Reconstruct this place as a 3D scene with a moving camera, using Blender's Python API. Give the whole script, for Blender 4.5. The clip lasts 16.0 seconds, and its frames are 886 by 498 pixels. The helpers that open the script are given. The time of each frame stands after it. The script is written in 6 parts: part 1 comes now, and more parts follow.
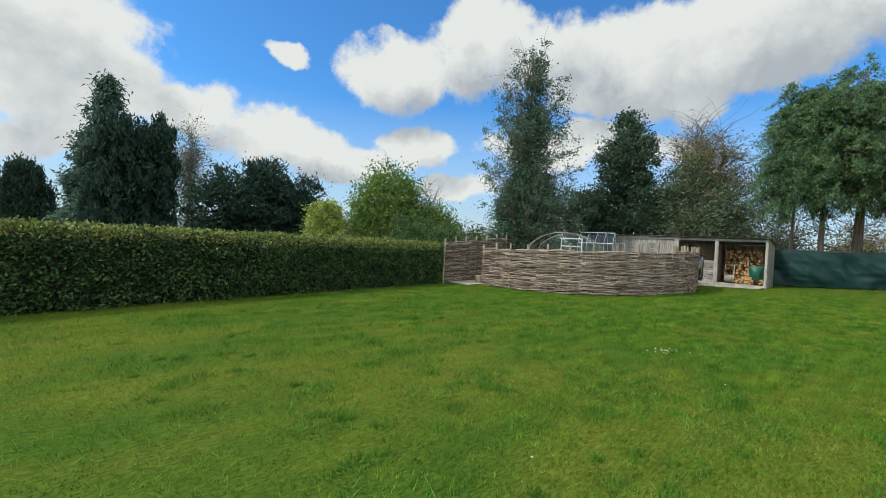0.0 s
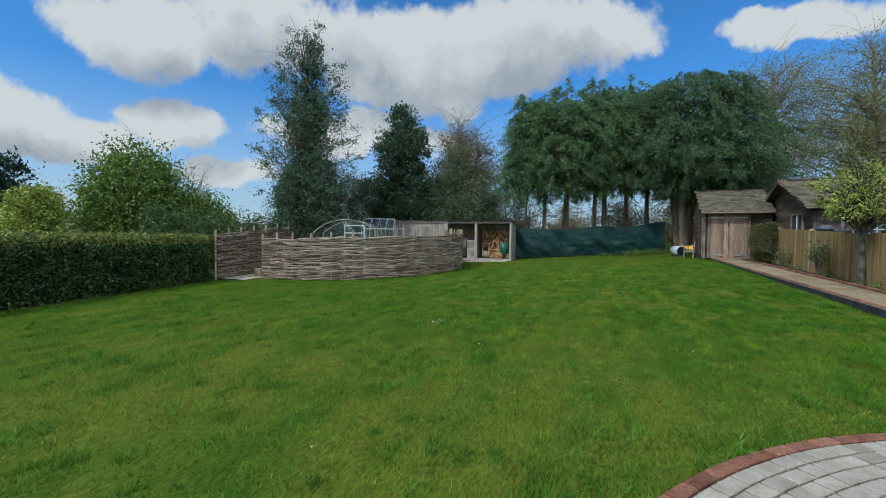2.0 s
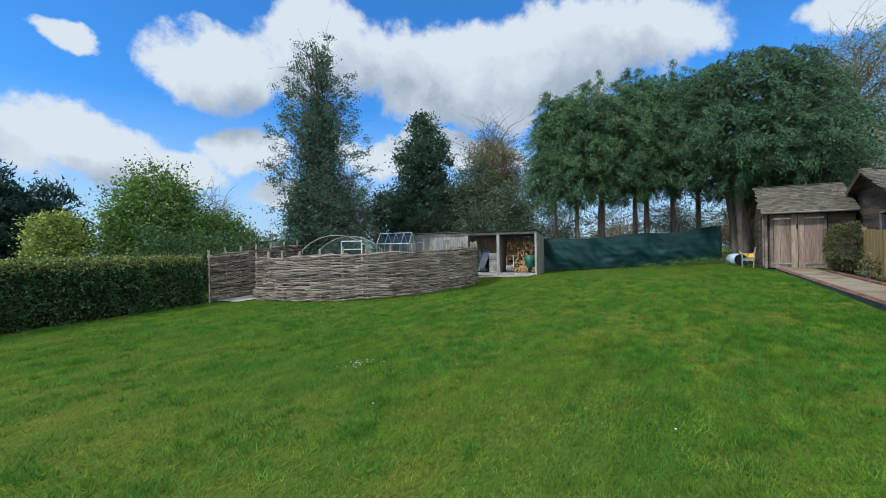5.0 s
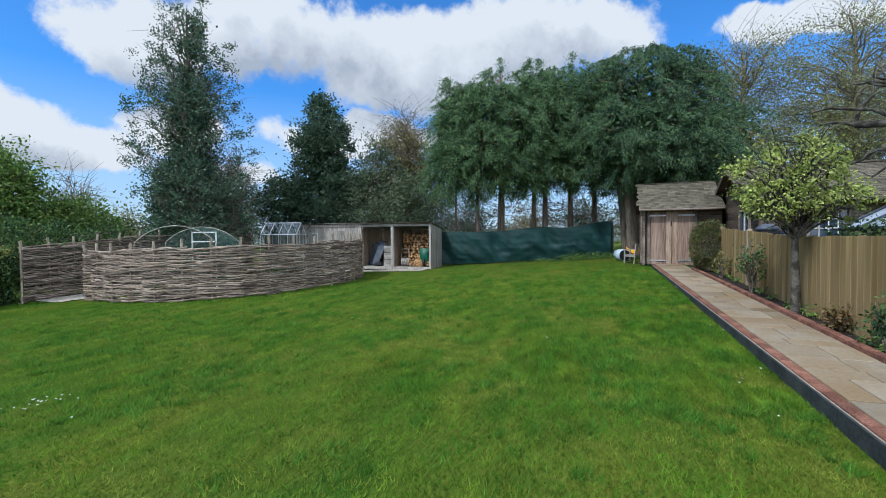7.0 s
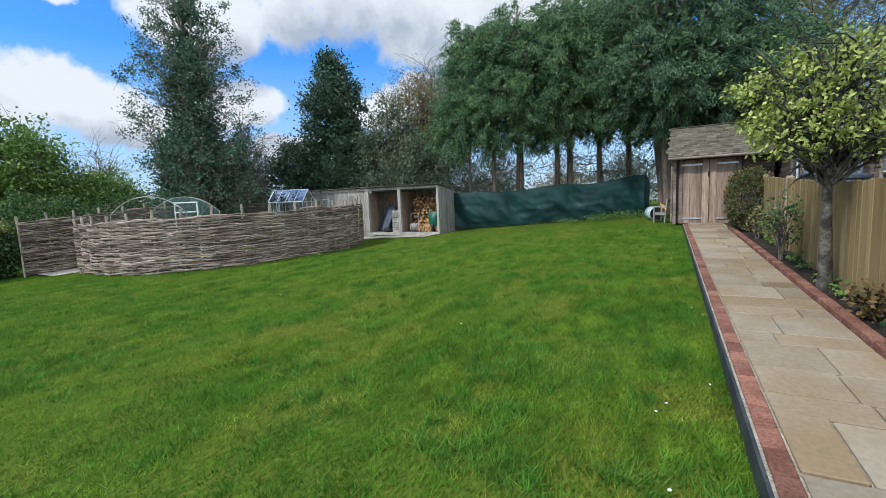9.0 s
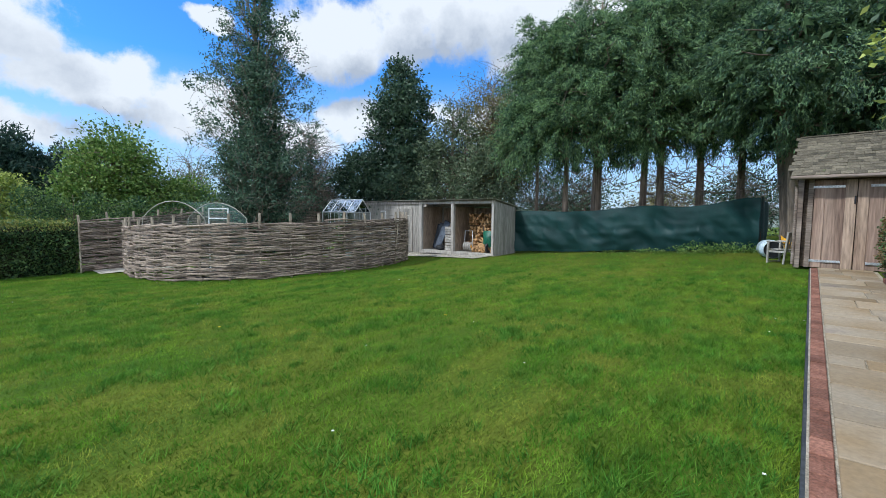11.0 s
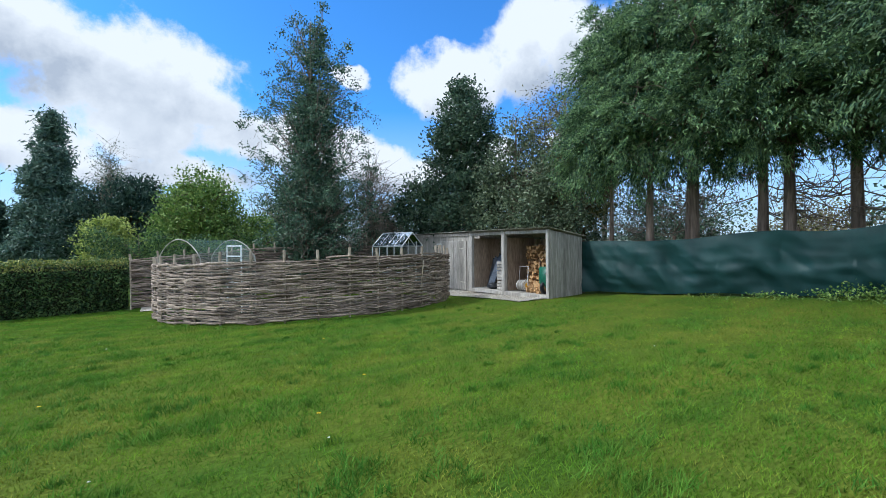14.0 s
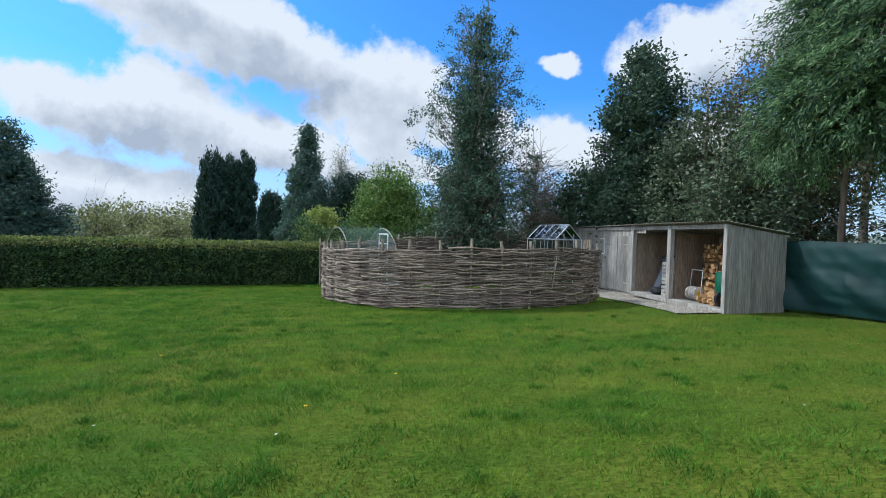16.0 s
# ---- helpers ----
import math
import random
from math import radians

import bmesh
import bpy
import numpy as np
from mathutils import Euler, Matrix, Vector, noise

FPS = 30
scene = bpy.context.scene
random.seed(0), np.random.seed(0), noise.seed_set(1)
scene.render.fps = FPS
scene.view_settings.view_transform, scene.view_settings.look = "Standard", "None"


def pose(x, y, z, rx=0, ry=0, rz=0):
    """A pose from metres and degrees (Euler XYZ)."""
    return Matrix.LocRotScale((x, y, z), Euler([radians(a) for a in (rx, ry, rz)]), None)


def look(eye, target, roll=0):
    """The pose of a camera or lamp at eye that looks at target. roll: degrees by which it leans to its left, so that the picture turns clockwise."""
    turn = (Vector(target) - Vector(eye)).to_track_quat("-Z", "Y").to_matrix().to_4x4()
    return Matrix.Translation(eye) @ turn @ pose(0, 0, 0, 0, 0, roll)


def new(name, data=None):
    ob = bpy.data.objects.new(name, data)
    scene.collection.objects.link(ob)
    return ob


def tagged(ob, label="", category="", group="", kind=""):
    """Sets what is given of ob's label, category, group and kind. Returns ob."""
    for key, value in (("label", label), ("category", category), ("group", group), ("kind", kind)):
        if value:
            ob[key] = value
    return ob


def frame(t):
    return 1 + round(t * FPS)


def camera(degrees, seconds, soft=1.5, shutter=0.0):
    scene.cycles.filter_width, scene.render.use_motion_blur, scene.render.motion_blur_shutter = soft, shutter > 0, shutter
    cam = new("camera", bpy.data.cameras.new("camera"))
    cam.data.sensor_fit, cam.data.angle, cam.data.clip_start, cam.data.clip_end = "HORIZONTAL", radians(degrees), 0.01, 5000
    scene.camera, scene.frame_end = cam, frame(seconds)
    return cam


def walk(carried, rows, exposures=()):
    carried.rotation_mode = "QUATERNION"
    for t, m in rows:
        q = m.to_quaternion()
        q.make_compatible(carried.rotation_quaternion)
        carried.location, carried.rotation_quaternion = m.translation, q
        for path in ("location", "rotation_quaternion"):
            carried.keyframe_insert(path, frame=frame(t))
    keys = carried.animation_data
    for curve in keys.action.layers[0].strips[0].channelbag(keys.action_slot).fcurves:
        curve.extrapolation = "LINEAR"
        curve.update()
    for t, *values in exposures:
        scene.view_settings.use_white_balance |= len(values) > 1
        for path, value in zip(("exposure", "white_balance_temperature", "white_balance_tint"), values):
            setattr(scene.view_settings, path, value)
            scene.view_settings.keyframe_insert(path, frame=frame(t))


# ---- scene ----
cam = camera(91.6, 16.0, soft=0.85)
METRES, EYE, TILT, LEAN, TURN = 15.75, 1.6875, 0.0, 0.0, -41.1
ROWS = [
    (0.0, 0.0, 0.0, 0.0, 0.05, -0.87, -3.06),
    (0.5, 0.0003, -0.0003, -0.0014, -15.55, -1.24, -2.23),
    (1.0, 0.0033, -0.0005, -0.0016, -22.02, -1.95, -1.88),
    (1.5, 0.0078, -0.0014, -0.0012, -25.82, -2.25, -1.21),
    (2.0, 0.0082, -0.0036, 0.0006, -27.65, -1.65, -0.57),
    (2.5, 0.0118, 0.0001, 0.0011, -25.28, -0.16, 0.63),
    (3.0, 0.0282, 0.0098, 0.0018, -21.29, 0.84, 0.91),
    (3.5, 0.0533, 0.0211, 0.0003, -20.32, 0.91, 0.94),
    (6.0, 0.2445, 0.0478, 0.0078, -20.89, -1.28, 1.13),
    (6.5, 0.2851, 0.0498, 0.0098, -27.98, -1.67, 0.68),
    (7.0, 0.3205, 0.0466, 0.0124, -27.51, -1.53, 0.33),
    (7.5, 0.3624, 0.0477, 0.0111, -28.71, -1.17, -0.67),
    (8.0, 0.3995, 0.0472, 0.0087, -29.01, -3.75, 0.39),
    (8.5, 0.4359, 0.0579, 0.0078, -27.5, -5.53, 0.28),
    (9.0, 0.4734, 0.0705, 0.0079, -19.86, -6.26, 2.2),
    (9.5, 0.5084, 0.0878, 0.0084, -13.82, -5.91, 1.64),
    (10.0, 0.5457, 0.1089, 0.0106, -9.99, -5.58, 0.47),
    (12.5, 0.6942, 0.2402, 0.0158, -3.03, -3.08, -1.11),
    (13.0, 0.7152, 0.2671, 0.0167, 1.22, -2.95, -0.86),
    (13.5, 0.7442, 0.2906, 0.0188, 6.61, -0.75, 0.71),
    (14.0, 0.7683, 0.3142, 0.0198, 8.83, -0.22, 0.43),
    (14.5, 0.7925, 0.3371, 0.0198, 11.74, 0.34, -0.37),
    (15.0, 0.8193, 0.3577, 0.0211, 18.72, -1.13, -0.45),
    (15.5, 0.8403, 0.38, 0.0228, 28.62, -1.61, -1.08),
    (16.0, 0.8608, 0.3949, 0.0228, 35.33, -1.63, -1.5),
]
walk(cam, [(t, pose(0, 0, EYE, TILT, LEAN, TURN) @ pose(METRES * x, METRES * y, METRES * z, 90 + pitch, roll, yaw)) for t, x, y, z, yaw, pitch, roll in ROWS],
     exposures=[(0, 0.05, 6500, 4), (1, 0.02, 6450, 4), (1.5, -0.08, 6250, 4), (2.1, -0.3, 5950, 3), (2.5, -0.33, 5750, 3), (3.5, -0.12, 5680, 4), (6, 0.0, 5680, 6), (7.5, 0.1, 5780, 8),
                (9, 0.2, 5870, 8), (10, 0.18, 5820, 8), (12.5, 0.3, 5720, 7), (15, 0.2, 5660, 7), (16, 0.12, 5650, 7)])

# ---- world, sun ----
SUN_AZ, SUN_EL = -62.0, 48.0        # degrees: azimuth clockwise from +y, elevation
world = bpy.data.worlds.new("sky")
scene.world = world
world.use_nodes = True
CLOUDS = [(-1.8, 17.6, 9.8, 6), (-2.9, 12.7, 6.8, 3.8), (8.6, 13.2, 7.5, 3), (20.1, 11.2, 8.3, 3.4), (28.4, 9.6, 6.8, 2.3),
          (33.6, 20.8, 7.1, 4.1), (37.1, 12.2, 6, 2.9), (48.3, 24, 9.8, 6), (63.6, 21.5, 12.8, 6), (75, 23.5, 16.5, 6),
          (20.3, 20.6, 2.4, 1.7), (41.9, 6.7, 6.8, 1.9), (1, 8.3, 9.8, 2.3), (87.3, 23.5, 8.3, 3.8),
          (108.6, 21.2, 7.5, 2), (-18.3, 21.3, 12, 4.5), (-24.9, 24, 11.3, 3), (-28.5, 12.6, 11.3, 4.5),
          (-19.4, 10.7, 9, 3.4), (-32, 4.2, 12, 4.2), (-10.5, 9.6, 5.5, 3.4), (60, 12.5, 14, 2.6)]


def build_sky():
    nt = world.node_tree
    N, K = nt.nodes, nt.links
    N.clear()

    def node(kind, **kw):
        n = N.new(kind)
        for k, v in kw.items():
            if k == "op":
                n.operation = v
            else:
                n.inputs[int(k[1:])].default_value = v
        return n
    coord = node("ShaderNodeTexCoord")
    d = coord.outputs["Generated"]
    best = None
    # warp the direction a little so that the clouds' outlines billow
    wn = node("ShaderNodeTexNoise")
    wn.inputs["Scale"].default_value, wn.inputs["Detail"].default_value = 5.0, 7
    wn.inputs["Roughness"].default_value = 0.58
    K.new(d, wn.inputs["Vector"])
    off = node("ShaderNodeVectorMath", op="MULTIPLY_ADD")
    K.new(wn.outputs["Color"], off.inputs[0])
    off.inputs[1].default_value, off.inputs[2].default_value = (0.14, 0.14, 0.14), (-0.07, -0.07, -0.07)
    dw = node("ShaderNodeVectorMath", op="ADD")
    K.new(d, dw.inputs[0])
    K.new(off.outputs[0], dw.inputs[1])
    fluff = node("ShaderNodeTexNoise")
    fluff.inputs["Scale"].default_value, fluff.inputs["Detail"].default_value, fluff.inputs["Roughness"].default_value = 9.0, 12, 0.62
    K.new(d, fluff.inputs["Vector"])
    fl = node("ShaderNodeMath", op="MULTIPLY_ADD", _1=2.6, _2=-1.3)
    K.new(fluff.outputs["Fac"], fl.inputs[0])

    def field(way):
        """How deep a direction lies in the nearest cloud: under 1 inside, over 1 outside."""
        best = None
        for az, el, a, b in CLOUDS:
            az, el, a, b = (radians(v) for v in (az, el, a, b))
            right = Vector((math.cos(az), -math.sin(az), 0)) / math.sin(a)
            up = Vector((-math.sin(az) * math.sin(el), -math.cos(az) * math.sin(el), math.cos(el))) / math.sin(b)
            u, v = node("ShaderNodeVectorMath", op="DOT_PRODUCT"), node("ShaderNodeVectorMath", op="DOT_PRODUCT")
            for n, vec in ((u, right), (v, up)):
                K.new(way.outputs[0], n.inputs[0])
                n.inputs[1].default_value = vec
            u2, sq = node("ShaderNodeMath", op="MULTIPLY"), node("ShaderNodeMath", op="MULTIPLY_ADD")
            K.new(u.outputs["Value"], u2.inputs[0])
            K.new(u.outputs["Value"], u2.inputs[1])
            K.new(v.outputs["Value"], sq.inputs[0])
            K.new(v.outputs["Value"], sq.inputs[1])
            K.new(u2.outputs[0], sq.inputs[2])
            if best is None:
                best = sq
            else:
                m = node("ShaderNodeMath", op="SMOOTH_MIN", _2=0.5)
                K.new(best.outputs[0], m.inputs[0])
                K.new(sq.outputs[0], m.inputs[1])
                best = m
        edge = node("ShaderNodeMath", op="ADD")
        K.new(best.outputs[0], edge.inputs[0])
        K.new(fl.outputs[0], edge.inputs[1])
        return edge
    best = field(dw)
    # the same a little higher up: where cloud still stands above, the underside is greyer
    over = node("ShaderNodeVectorMath", op="ADD")
    K.new(dw.outputs[0], over.inputs[0])
    over.inputs[1].default_value = (-0.035, 0.01, 0.075)
    above = field(over)
    # wide cloud cover for the part of the sky behind and above
    sep = node("ShaderNodeSeparateXYZ")
    K.new(d, sep.inputs[0])
    wide = node("ShaderNodeTexNoise")
    wide.inputs["Scale"].default_value, wide.inputs["Detail"].default_value = 2.2, 6
    K.new(d, wide.inputs["Vector"])
    cov = node("ShaderNodeMapRange")
    cov.inputs["From Min"].default_value, cov.inputs["From Max"].default_value = 0.40, 0.52
    K.new(wide.outputs["Fac"], cov.inputs["Value"])
    high = node("ShaderNodeMapRange")
    high.inputs["From Min"].default_value, high.inputs["From Max"].default_value = 0.52, 0.66
    K.new(sep.outputs["Z"], high.inputs["Value"])
    aft = node("ShaderNodeVectorMath", op="DOT_PRODUCT")
    aft.inputs[1].default_value = (-0.64, -0.77, 0)
    K.new(d, aft.inputs[0])
    rear = node("ShaderNodeMapRange")
    rear.inputs["From Min"].default_value, rear.inputs["From Max"].default_value = 0.05, 0.35
    K.new(aft.outputs["Value"], rear.inputs["Value"])
    where = node("ShaderNodeMath", op="MAXIMUM")
    K.new(high.outputs[0], where.inputs[0])
    K.new(rear.outputs[0], where.inputs[1])
    covh = node("ShaderNodeMath", op="MULTIPLY")
    K.new(cov.outputs[0], covh.inputs[0])
    K.new(where.outputs[0], covh.inputs[1])
    mask = node("ShaderNodeMapRange")
    mask.interpolation_type = "SMOOTHSTEP"
    mask.inputs["From Min"].default_value, mask.inputs["From Max"].default_value = 1.22, 0.58
    K.new(best.outputs[0], mask.inputs["Value"])
    mx = node("ShaderNodeMath", op="MAXIMUM")
    K.new(mask.outputs[0], mx.inputs[0])
    K.new(covh.outputs[0], mx.inputs[1])
    # cloud colour: bright rims, greyer bodies
    body = node("ShaderNodeTexNoise")
    body.inputs["Scale"].default_value, body.inputs["Detail"].default_value = 5.5, 7
    K.new(dw.outputs[0], body.inputs["Vector"])
    inner = node("ShaderNodeMapRange")
    inner.inputs["From Min"].default_value, inner.inputs["From Max"].default_value = 1.25, 0.05
    K.new(above.outputs[0], inner.inputs["Value"])
    sh = node("ShaderNodeMath", op="MULTIPLY")
    bd = node("ShaderNodeMapRange")
    bd.inputs["From Min"].default_value, bd.inputs["From Max"].default_value = 0.3, 0.7
    bd.inputs["To Min"].default_value = 0.25
    K.new(body.outputs["Fac"], bd.inputs["Value"])
    K.new(inner.outputs[0], sh.inputs[0])
    K.new(bd.outputs[0], sh.inputs[1])
    ramp = node("ShaderNodeValToRGB")
    ramp.color_ramp.elements[0].position, ramp.color_ramp.elements[0].color = 0.10, (1.0, 1.0, 1.0, 1)
    ramp.color_ramp.elements[1].position, ramp.color_ramp.elements[1].color = 0.70, (0.54, 0.58, 0.65, 1)
    K.new(sh.outputs[0], ramp.inputs[0])
    sky = N.new("ShaderNodeTexSky")
    sky.sky_type, sky.sun_disc = "NISHITA", False
    sky.sun_elevation, sky.sun_rotation = radians(SUN_EL), radians(SUN_AZ)
    sky.air_density, sky.dust_density, sky.ozone_density = 1.0, 0.6, 1.0
    tint = node("ShaderNodeMix")
    tint.data_type, tint.blend_type = "RGBA", "MULTIPLY"
    tint.inputs["Factor"].default_value = 1
    K.new(sky.outputs[0], tint.inputs["A"])
    tint.inputs["B"].default_value = (SKY * 0.60, SKY * 1.30, SKY * 2.0, 1)
    white = node("ShaderNodeMix")
    white.data_type, white.blend_type = "RGBA", "MULTIPLY"
    white.inputs["Factor"].default_value = 1
    K.new(ramp.outputs[0], white.inputs["A"])
    lit = node("ShaderNodeMapRange")          # sunlit cloud overhead and behind is brighter
    lit.inputs["To Min"].default_value, lit.inputs["To Max"].default_value = CLOUD, CLOUD * 1.75
    K.new(where.outputs[0], lit.inputs["Value"])
    K.new(lit.outputs[0], white.inputs["B"])
    # pale haze towards the horizon
    low = node("ShaderNodeMapRange")
    low.inputs["From Min"].default_value, low.inputs["From Max"].default_value = 0.30, -0.02
    low.inputs["To Max"].default_value = 0.97
    K.new(sep.outputs["Z"], low.inputs["Value"])
    haze = node("ShaderNodeMix")
    haze.data_type = "RGBA"
    K.new(low.outputs[0], haze.inputs["Factor"])
    K.new(tint.outputs["Result"], haze.inputs["A"])
    haze.inputs["B"].default_value = (CLOUD * 0.74, CLOUD * 0.84, CLOUD * 0.95, 1)
    mix = node("ShaderNodeMix")
    mix.data_type = "RGBA"
    K.new(mx.outputs[0], mix.inputs["Factor"])
    K.new(haze.outputs["Result"], mix.inputs["A"])
    K.new(white.outputs["Result"], mix.inputs["B"])
    bg, out = N.new("ShaderNodeBackground"), N.new("ShaderNodeOutputWorld")
    bg.inputs["Strength"].default_value = 1.0
    K.new(mix.outputs["Result"], bg.inputs["Color"])
    K.new(bg.outputs[0], out.inputs["Surface"])


SKY, CLOUD = 0.095, 0.78
build_sky()
sun = new("sun", bpy.data.lights.new("sun", "SUN"))
sun.data.energy, sun.data.angle, sun.data.color = 2.85, radians(3.0), (1.0, 0.95, 0.86)
_a, _e = radians(SUN_AZ), radians(SUN_EL)
sun.matrix_world = look((math.sin(_a) * math.cos(_e) * 50, math.cos(_a) * math.cos(_e) * 50, math.sin(_e) * 50), (0, 0, 0))


# ---- materials ----
def surface(name, c1, c2, scale=6.0, rough=0.8, bump=0.2, fine=60.0, stretch=(1, 1, 1), c3=None, spread=0.25, metal=0.0,
            island=0.0, translucent=0.0, spec=0.3, patch=0.5, grain=0.35):
    """Two colours mixed by a broad noise, darkened and lightened by a fine one; pieces differ by their own random value."""
    m = bpy.data.materials.new(name)
    m.use_nodes = True
    N, K = m.node_tree.nodes, m.node_tree.links
    bsdf = N["Principled BSDF"]
    bsdf.inputs["Roughness"].default_value, bsdf.inputs["Metallic"].default_value = rough, metal
    bsdf.inputs["Specular IOR Level"].default_value = spec
    tc, info = N.new("ShaderNodeTexCoord"), N.new("ShaderNodeObjectInfo")
    add = N.new("ShaderNodeVectorMath")
    add.operation = "MULTIPLY_ADD"
    sh = N.new("ShaderNodeMath")
    sh.operation, sh.inputs[1].default_value = "MULTIPLY", 37.0
    K.new(info.outputs["Random"], sh.inputs[0])
    K.new(tc.outputs["Object"], add.inputs[0])
    add.inputs[1].default_value = stretch
    K.new(sh.outputs[0], add.inputs[2])
    big, small = N.new("ShaderNodeTexNoise"), N.new("ShaderNodeTexNoise")
    for n, s, d in ((big, scale, 5), (small, fine, 4)):
        n.inputs["Scale"].default_value, n.inputs["Detail"].default_value = s, d
        K.new(add.outputs[0], n.inputs["Vector"])
    ramp = N.new("ShaderNodeValToRGB")
    e = ramp.color_ramp.elements
    e[0].position, e[0].color = 0.5 - 0.5 * patch * 0.6, (*c1, 1)
    e[1].position, e[1].color = 0.5 + 0.5 * patch * 0.6, (*c2, 1)
    if c3:
        x = e.new(0.72)
        x.color = (*c3, 1)
    pick = big.outputs["Fac"]
    if island:
        geo, mixi = N.new("ShaderNodeNewGeometry"), N.new("ShaderNodeMix")
        mixi.inputs["Factor"].default_value = island
        K.new(big.outputs["Fac"], mixi.inputs["A"])
        K.new(geo.outputs["Random Per Island"], mixi.inputs["B"])
        pick = mixi.outputs["Result"]
    K.new(pick, ramp.inputs[0])
    hsv = N.new("ShaderNodeHueSaturation")
    val = N.new("ShaderNodeMapRange")
    val.inputs["To Min"].default_value, val.inputs["To Max"].default_value = 1 - spread, 1 + spread
    K.new(info.outputs["Random"], val.inputs["Value"])
    gr = N.new("ShaderNodeMapRange")
    gr.inputs["From Min"].default_value, gr.inputs["From Max"].default_value = 0.3, 0.7
    gr.inputs["To Min"].default_value, gr.inputs["To Max"].default_value = 1 - grain, 1 + grain
    K.new(small.outputs["Fac"], gr.inputs["Value"])
    both = N.new("ShaderNodeMath")
    both.operation = "MULTIPLY"
    K.new(val.outputs[0], both.inputs[0])
    K.new(gr.outputs[0], both.inputs[1])
    K.new(both.outputs[0], hsv.inputs["Value"])
    K.new(ramp.outputs[0], hsv.inputs["Color"])
    K.new(hsv.outputs[0], bsdf.inputs["Base Color"])
    if bump:
        b = N.new("ShaderNodeBump")
        b.inputs["Strength"].default_value, b.inputs["Distance"].default_value = bump, 0.02
        K.new(small.outputs["Fac"], b.inputs["Height"])
        K.new(b.outputs[0], bsdf.inputs["Normal"])
    if translucent:
        tr, mx = N.new("ShaderNodeBsdfTranslucent"), N.new("ShaderNodeMixShader")
        mx.inputs[0].default_value = translucent
        K.new(hsv.outputs[0], tr.inputs["Color"])
        K.new(bsdf.outputs[0], mx.inputs[1])
        K.new(tr.outputs[0], mx.inputs[2])
        K.new(mx.outputs[0], N["Material Output"].inputs["Surface"])
    return m


def leafy(name, c1, c2, **kw):
    # narrow patch ramp: sunlit clumps and shaded gaps of crowns put into colour
    kw = {**dict(scale=0.9, rough=0.55, bump=0, fine=4.0, island=0.45, translucent=0.22, spread=0.05, grain=0.42, spec=0.3, patch=0.38), **kw}
    return surface(name, c1, c2, **kw)


M_GRASS = surface("lawn_soil", (0.048, 0.094, 0.011), (0.100, 0.120, 0.016), scale=0.8, rough=0.95, bump=0.9, fine=34, c3=(0.068, 0.112, 0.013), spec=0.05, grain=0.4, spread=0, stretch=(0.45, 1.2, 1), patch=0.5)
M_BLADE = leafy("grass_blade", (0.068, 0.188, 0.016), (0.175, 0.275, 0.027), scale=1.9, fine=4.5, island=0.14, rough=0.65, grain=0.45, patch=0.42, c3=(0.185, 0.246, 0.024), stretch=(0.55, 1.25, 1), spec=0.06, translucent=0.35)
M_TUFT = leafy("tuft_blade", (0.052, 0.158, 0.018), (0.120, 0.240, 0.030), scale=1.0, fine=6.0, island=0.3, rough=0.6, spec=0.08)
M_DRY = leafy("dry_blade", (0.130, 0.215, 0.022), (0.240, 0.268, 0.043), scale=1.5, fine=6.0, island=0.3, rough=0.7, spec=0.05)
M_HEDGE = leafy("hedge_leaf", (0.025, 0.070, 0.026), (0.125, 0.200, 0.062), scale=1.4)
# lighter yellow copy of the hedge leaf: sunlight on the top put into colour
M_HEDGETOP = leafy("hedge_sunlit_top", (0.13, 0.185, 0.040), (0.32, 0.325, 0.085), scale=1.5)
# near-black, so the hedge looks shaded between its leaves
M_CORE = surface("hedge_inner_shade", (0.016, 0.022, 0.010), (0.030, 0.032, 0.016), scale=6, fine=30, bump=0.5, rough=0.95)
M_CONIFER = leafy("conifer_spray", (0.036, 0.086, 0.048), (0.19, 0.30, 0.12), scale=1.1, translucent=0.3)
M_OLDCYP = leafy("old_cypress_spray", (0.026, 0.064, 0.038), (0.125, 0.205, 0.088), scale=1.1, translucent=0.25)
M_YEW = leafy("yew_leaf", (0.022, 0.050, 0.038), (0.056, 0.096, 0.068), scale=1.0, spec=0.12)
M_SPRUCE = leafy("spruce_needle", (0.048, 0.098, 0.076), (0.115, 0.180, 0.130), scale=1.0)
M_IVY = leafy("ivy_leaf", (0.036, 0.085, 0.054), (0.115, 0.185, 0.110), scale=1.0, rough=0.4)
M_HOLLY = leafy("holly_leaf", (0.031, 0.070, 0.044), (0.102, 0.158, 0.090), scale=0.9, rough=0.4)
M_SAGE = leafy("sage_leaf", (0.065, 0.102, 0.056), (0.180, 0.225, 0.128), scale=1.0, rough=0.45)
M_OLIVE = leafy("budding_leaf", (0.10, 0.10, 0.035), (0.24, 0.22, 0.085), scale=1.0)
M_SPRING = leafy("spring_leaf", (0.085, 0.170, 0.034), (0.21, 0.295, 0.070), scale=0.9)
M_LIME = leafy("lime_leaf", (0.19, 0.26, 0.048), (0.42, 0.475, 0.125), scale=2.0)
M_OAK = leafy("oak_bud", (0.17, 0.185, 0.075), (0.33, 0.34, 0.14), scale=0.7)
M_BROWN = leafy("bronze_leaf", (0.10, 0.085, 0.030), (0.20, 0.13, 0.055), scale=2.0)
M_BARK = surface("bark", (0.10, 0.075, 0.055), (0.21, 0.165, 0.125), scale=4, fine=18, stretch=(1, 1, 0.22), bump=0.9, rough=0.95)
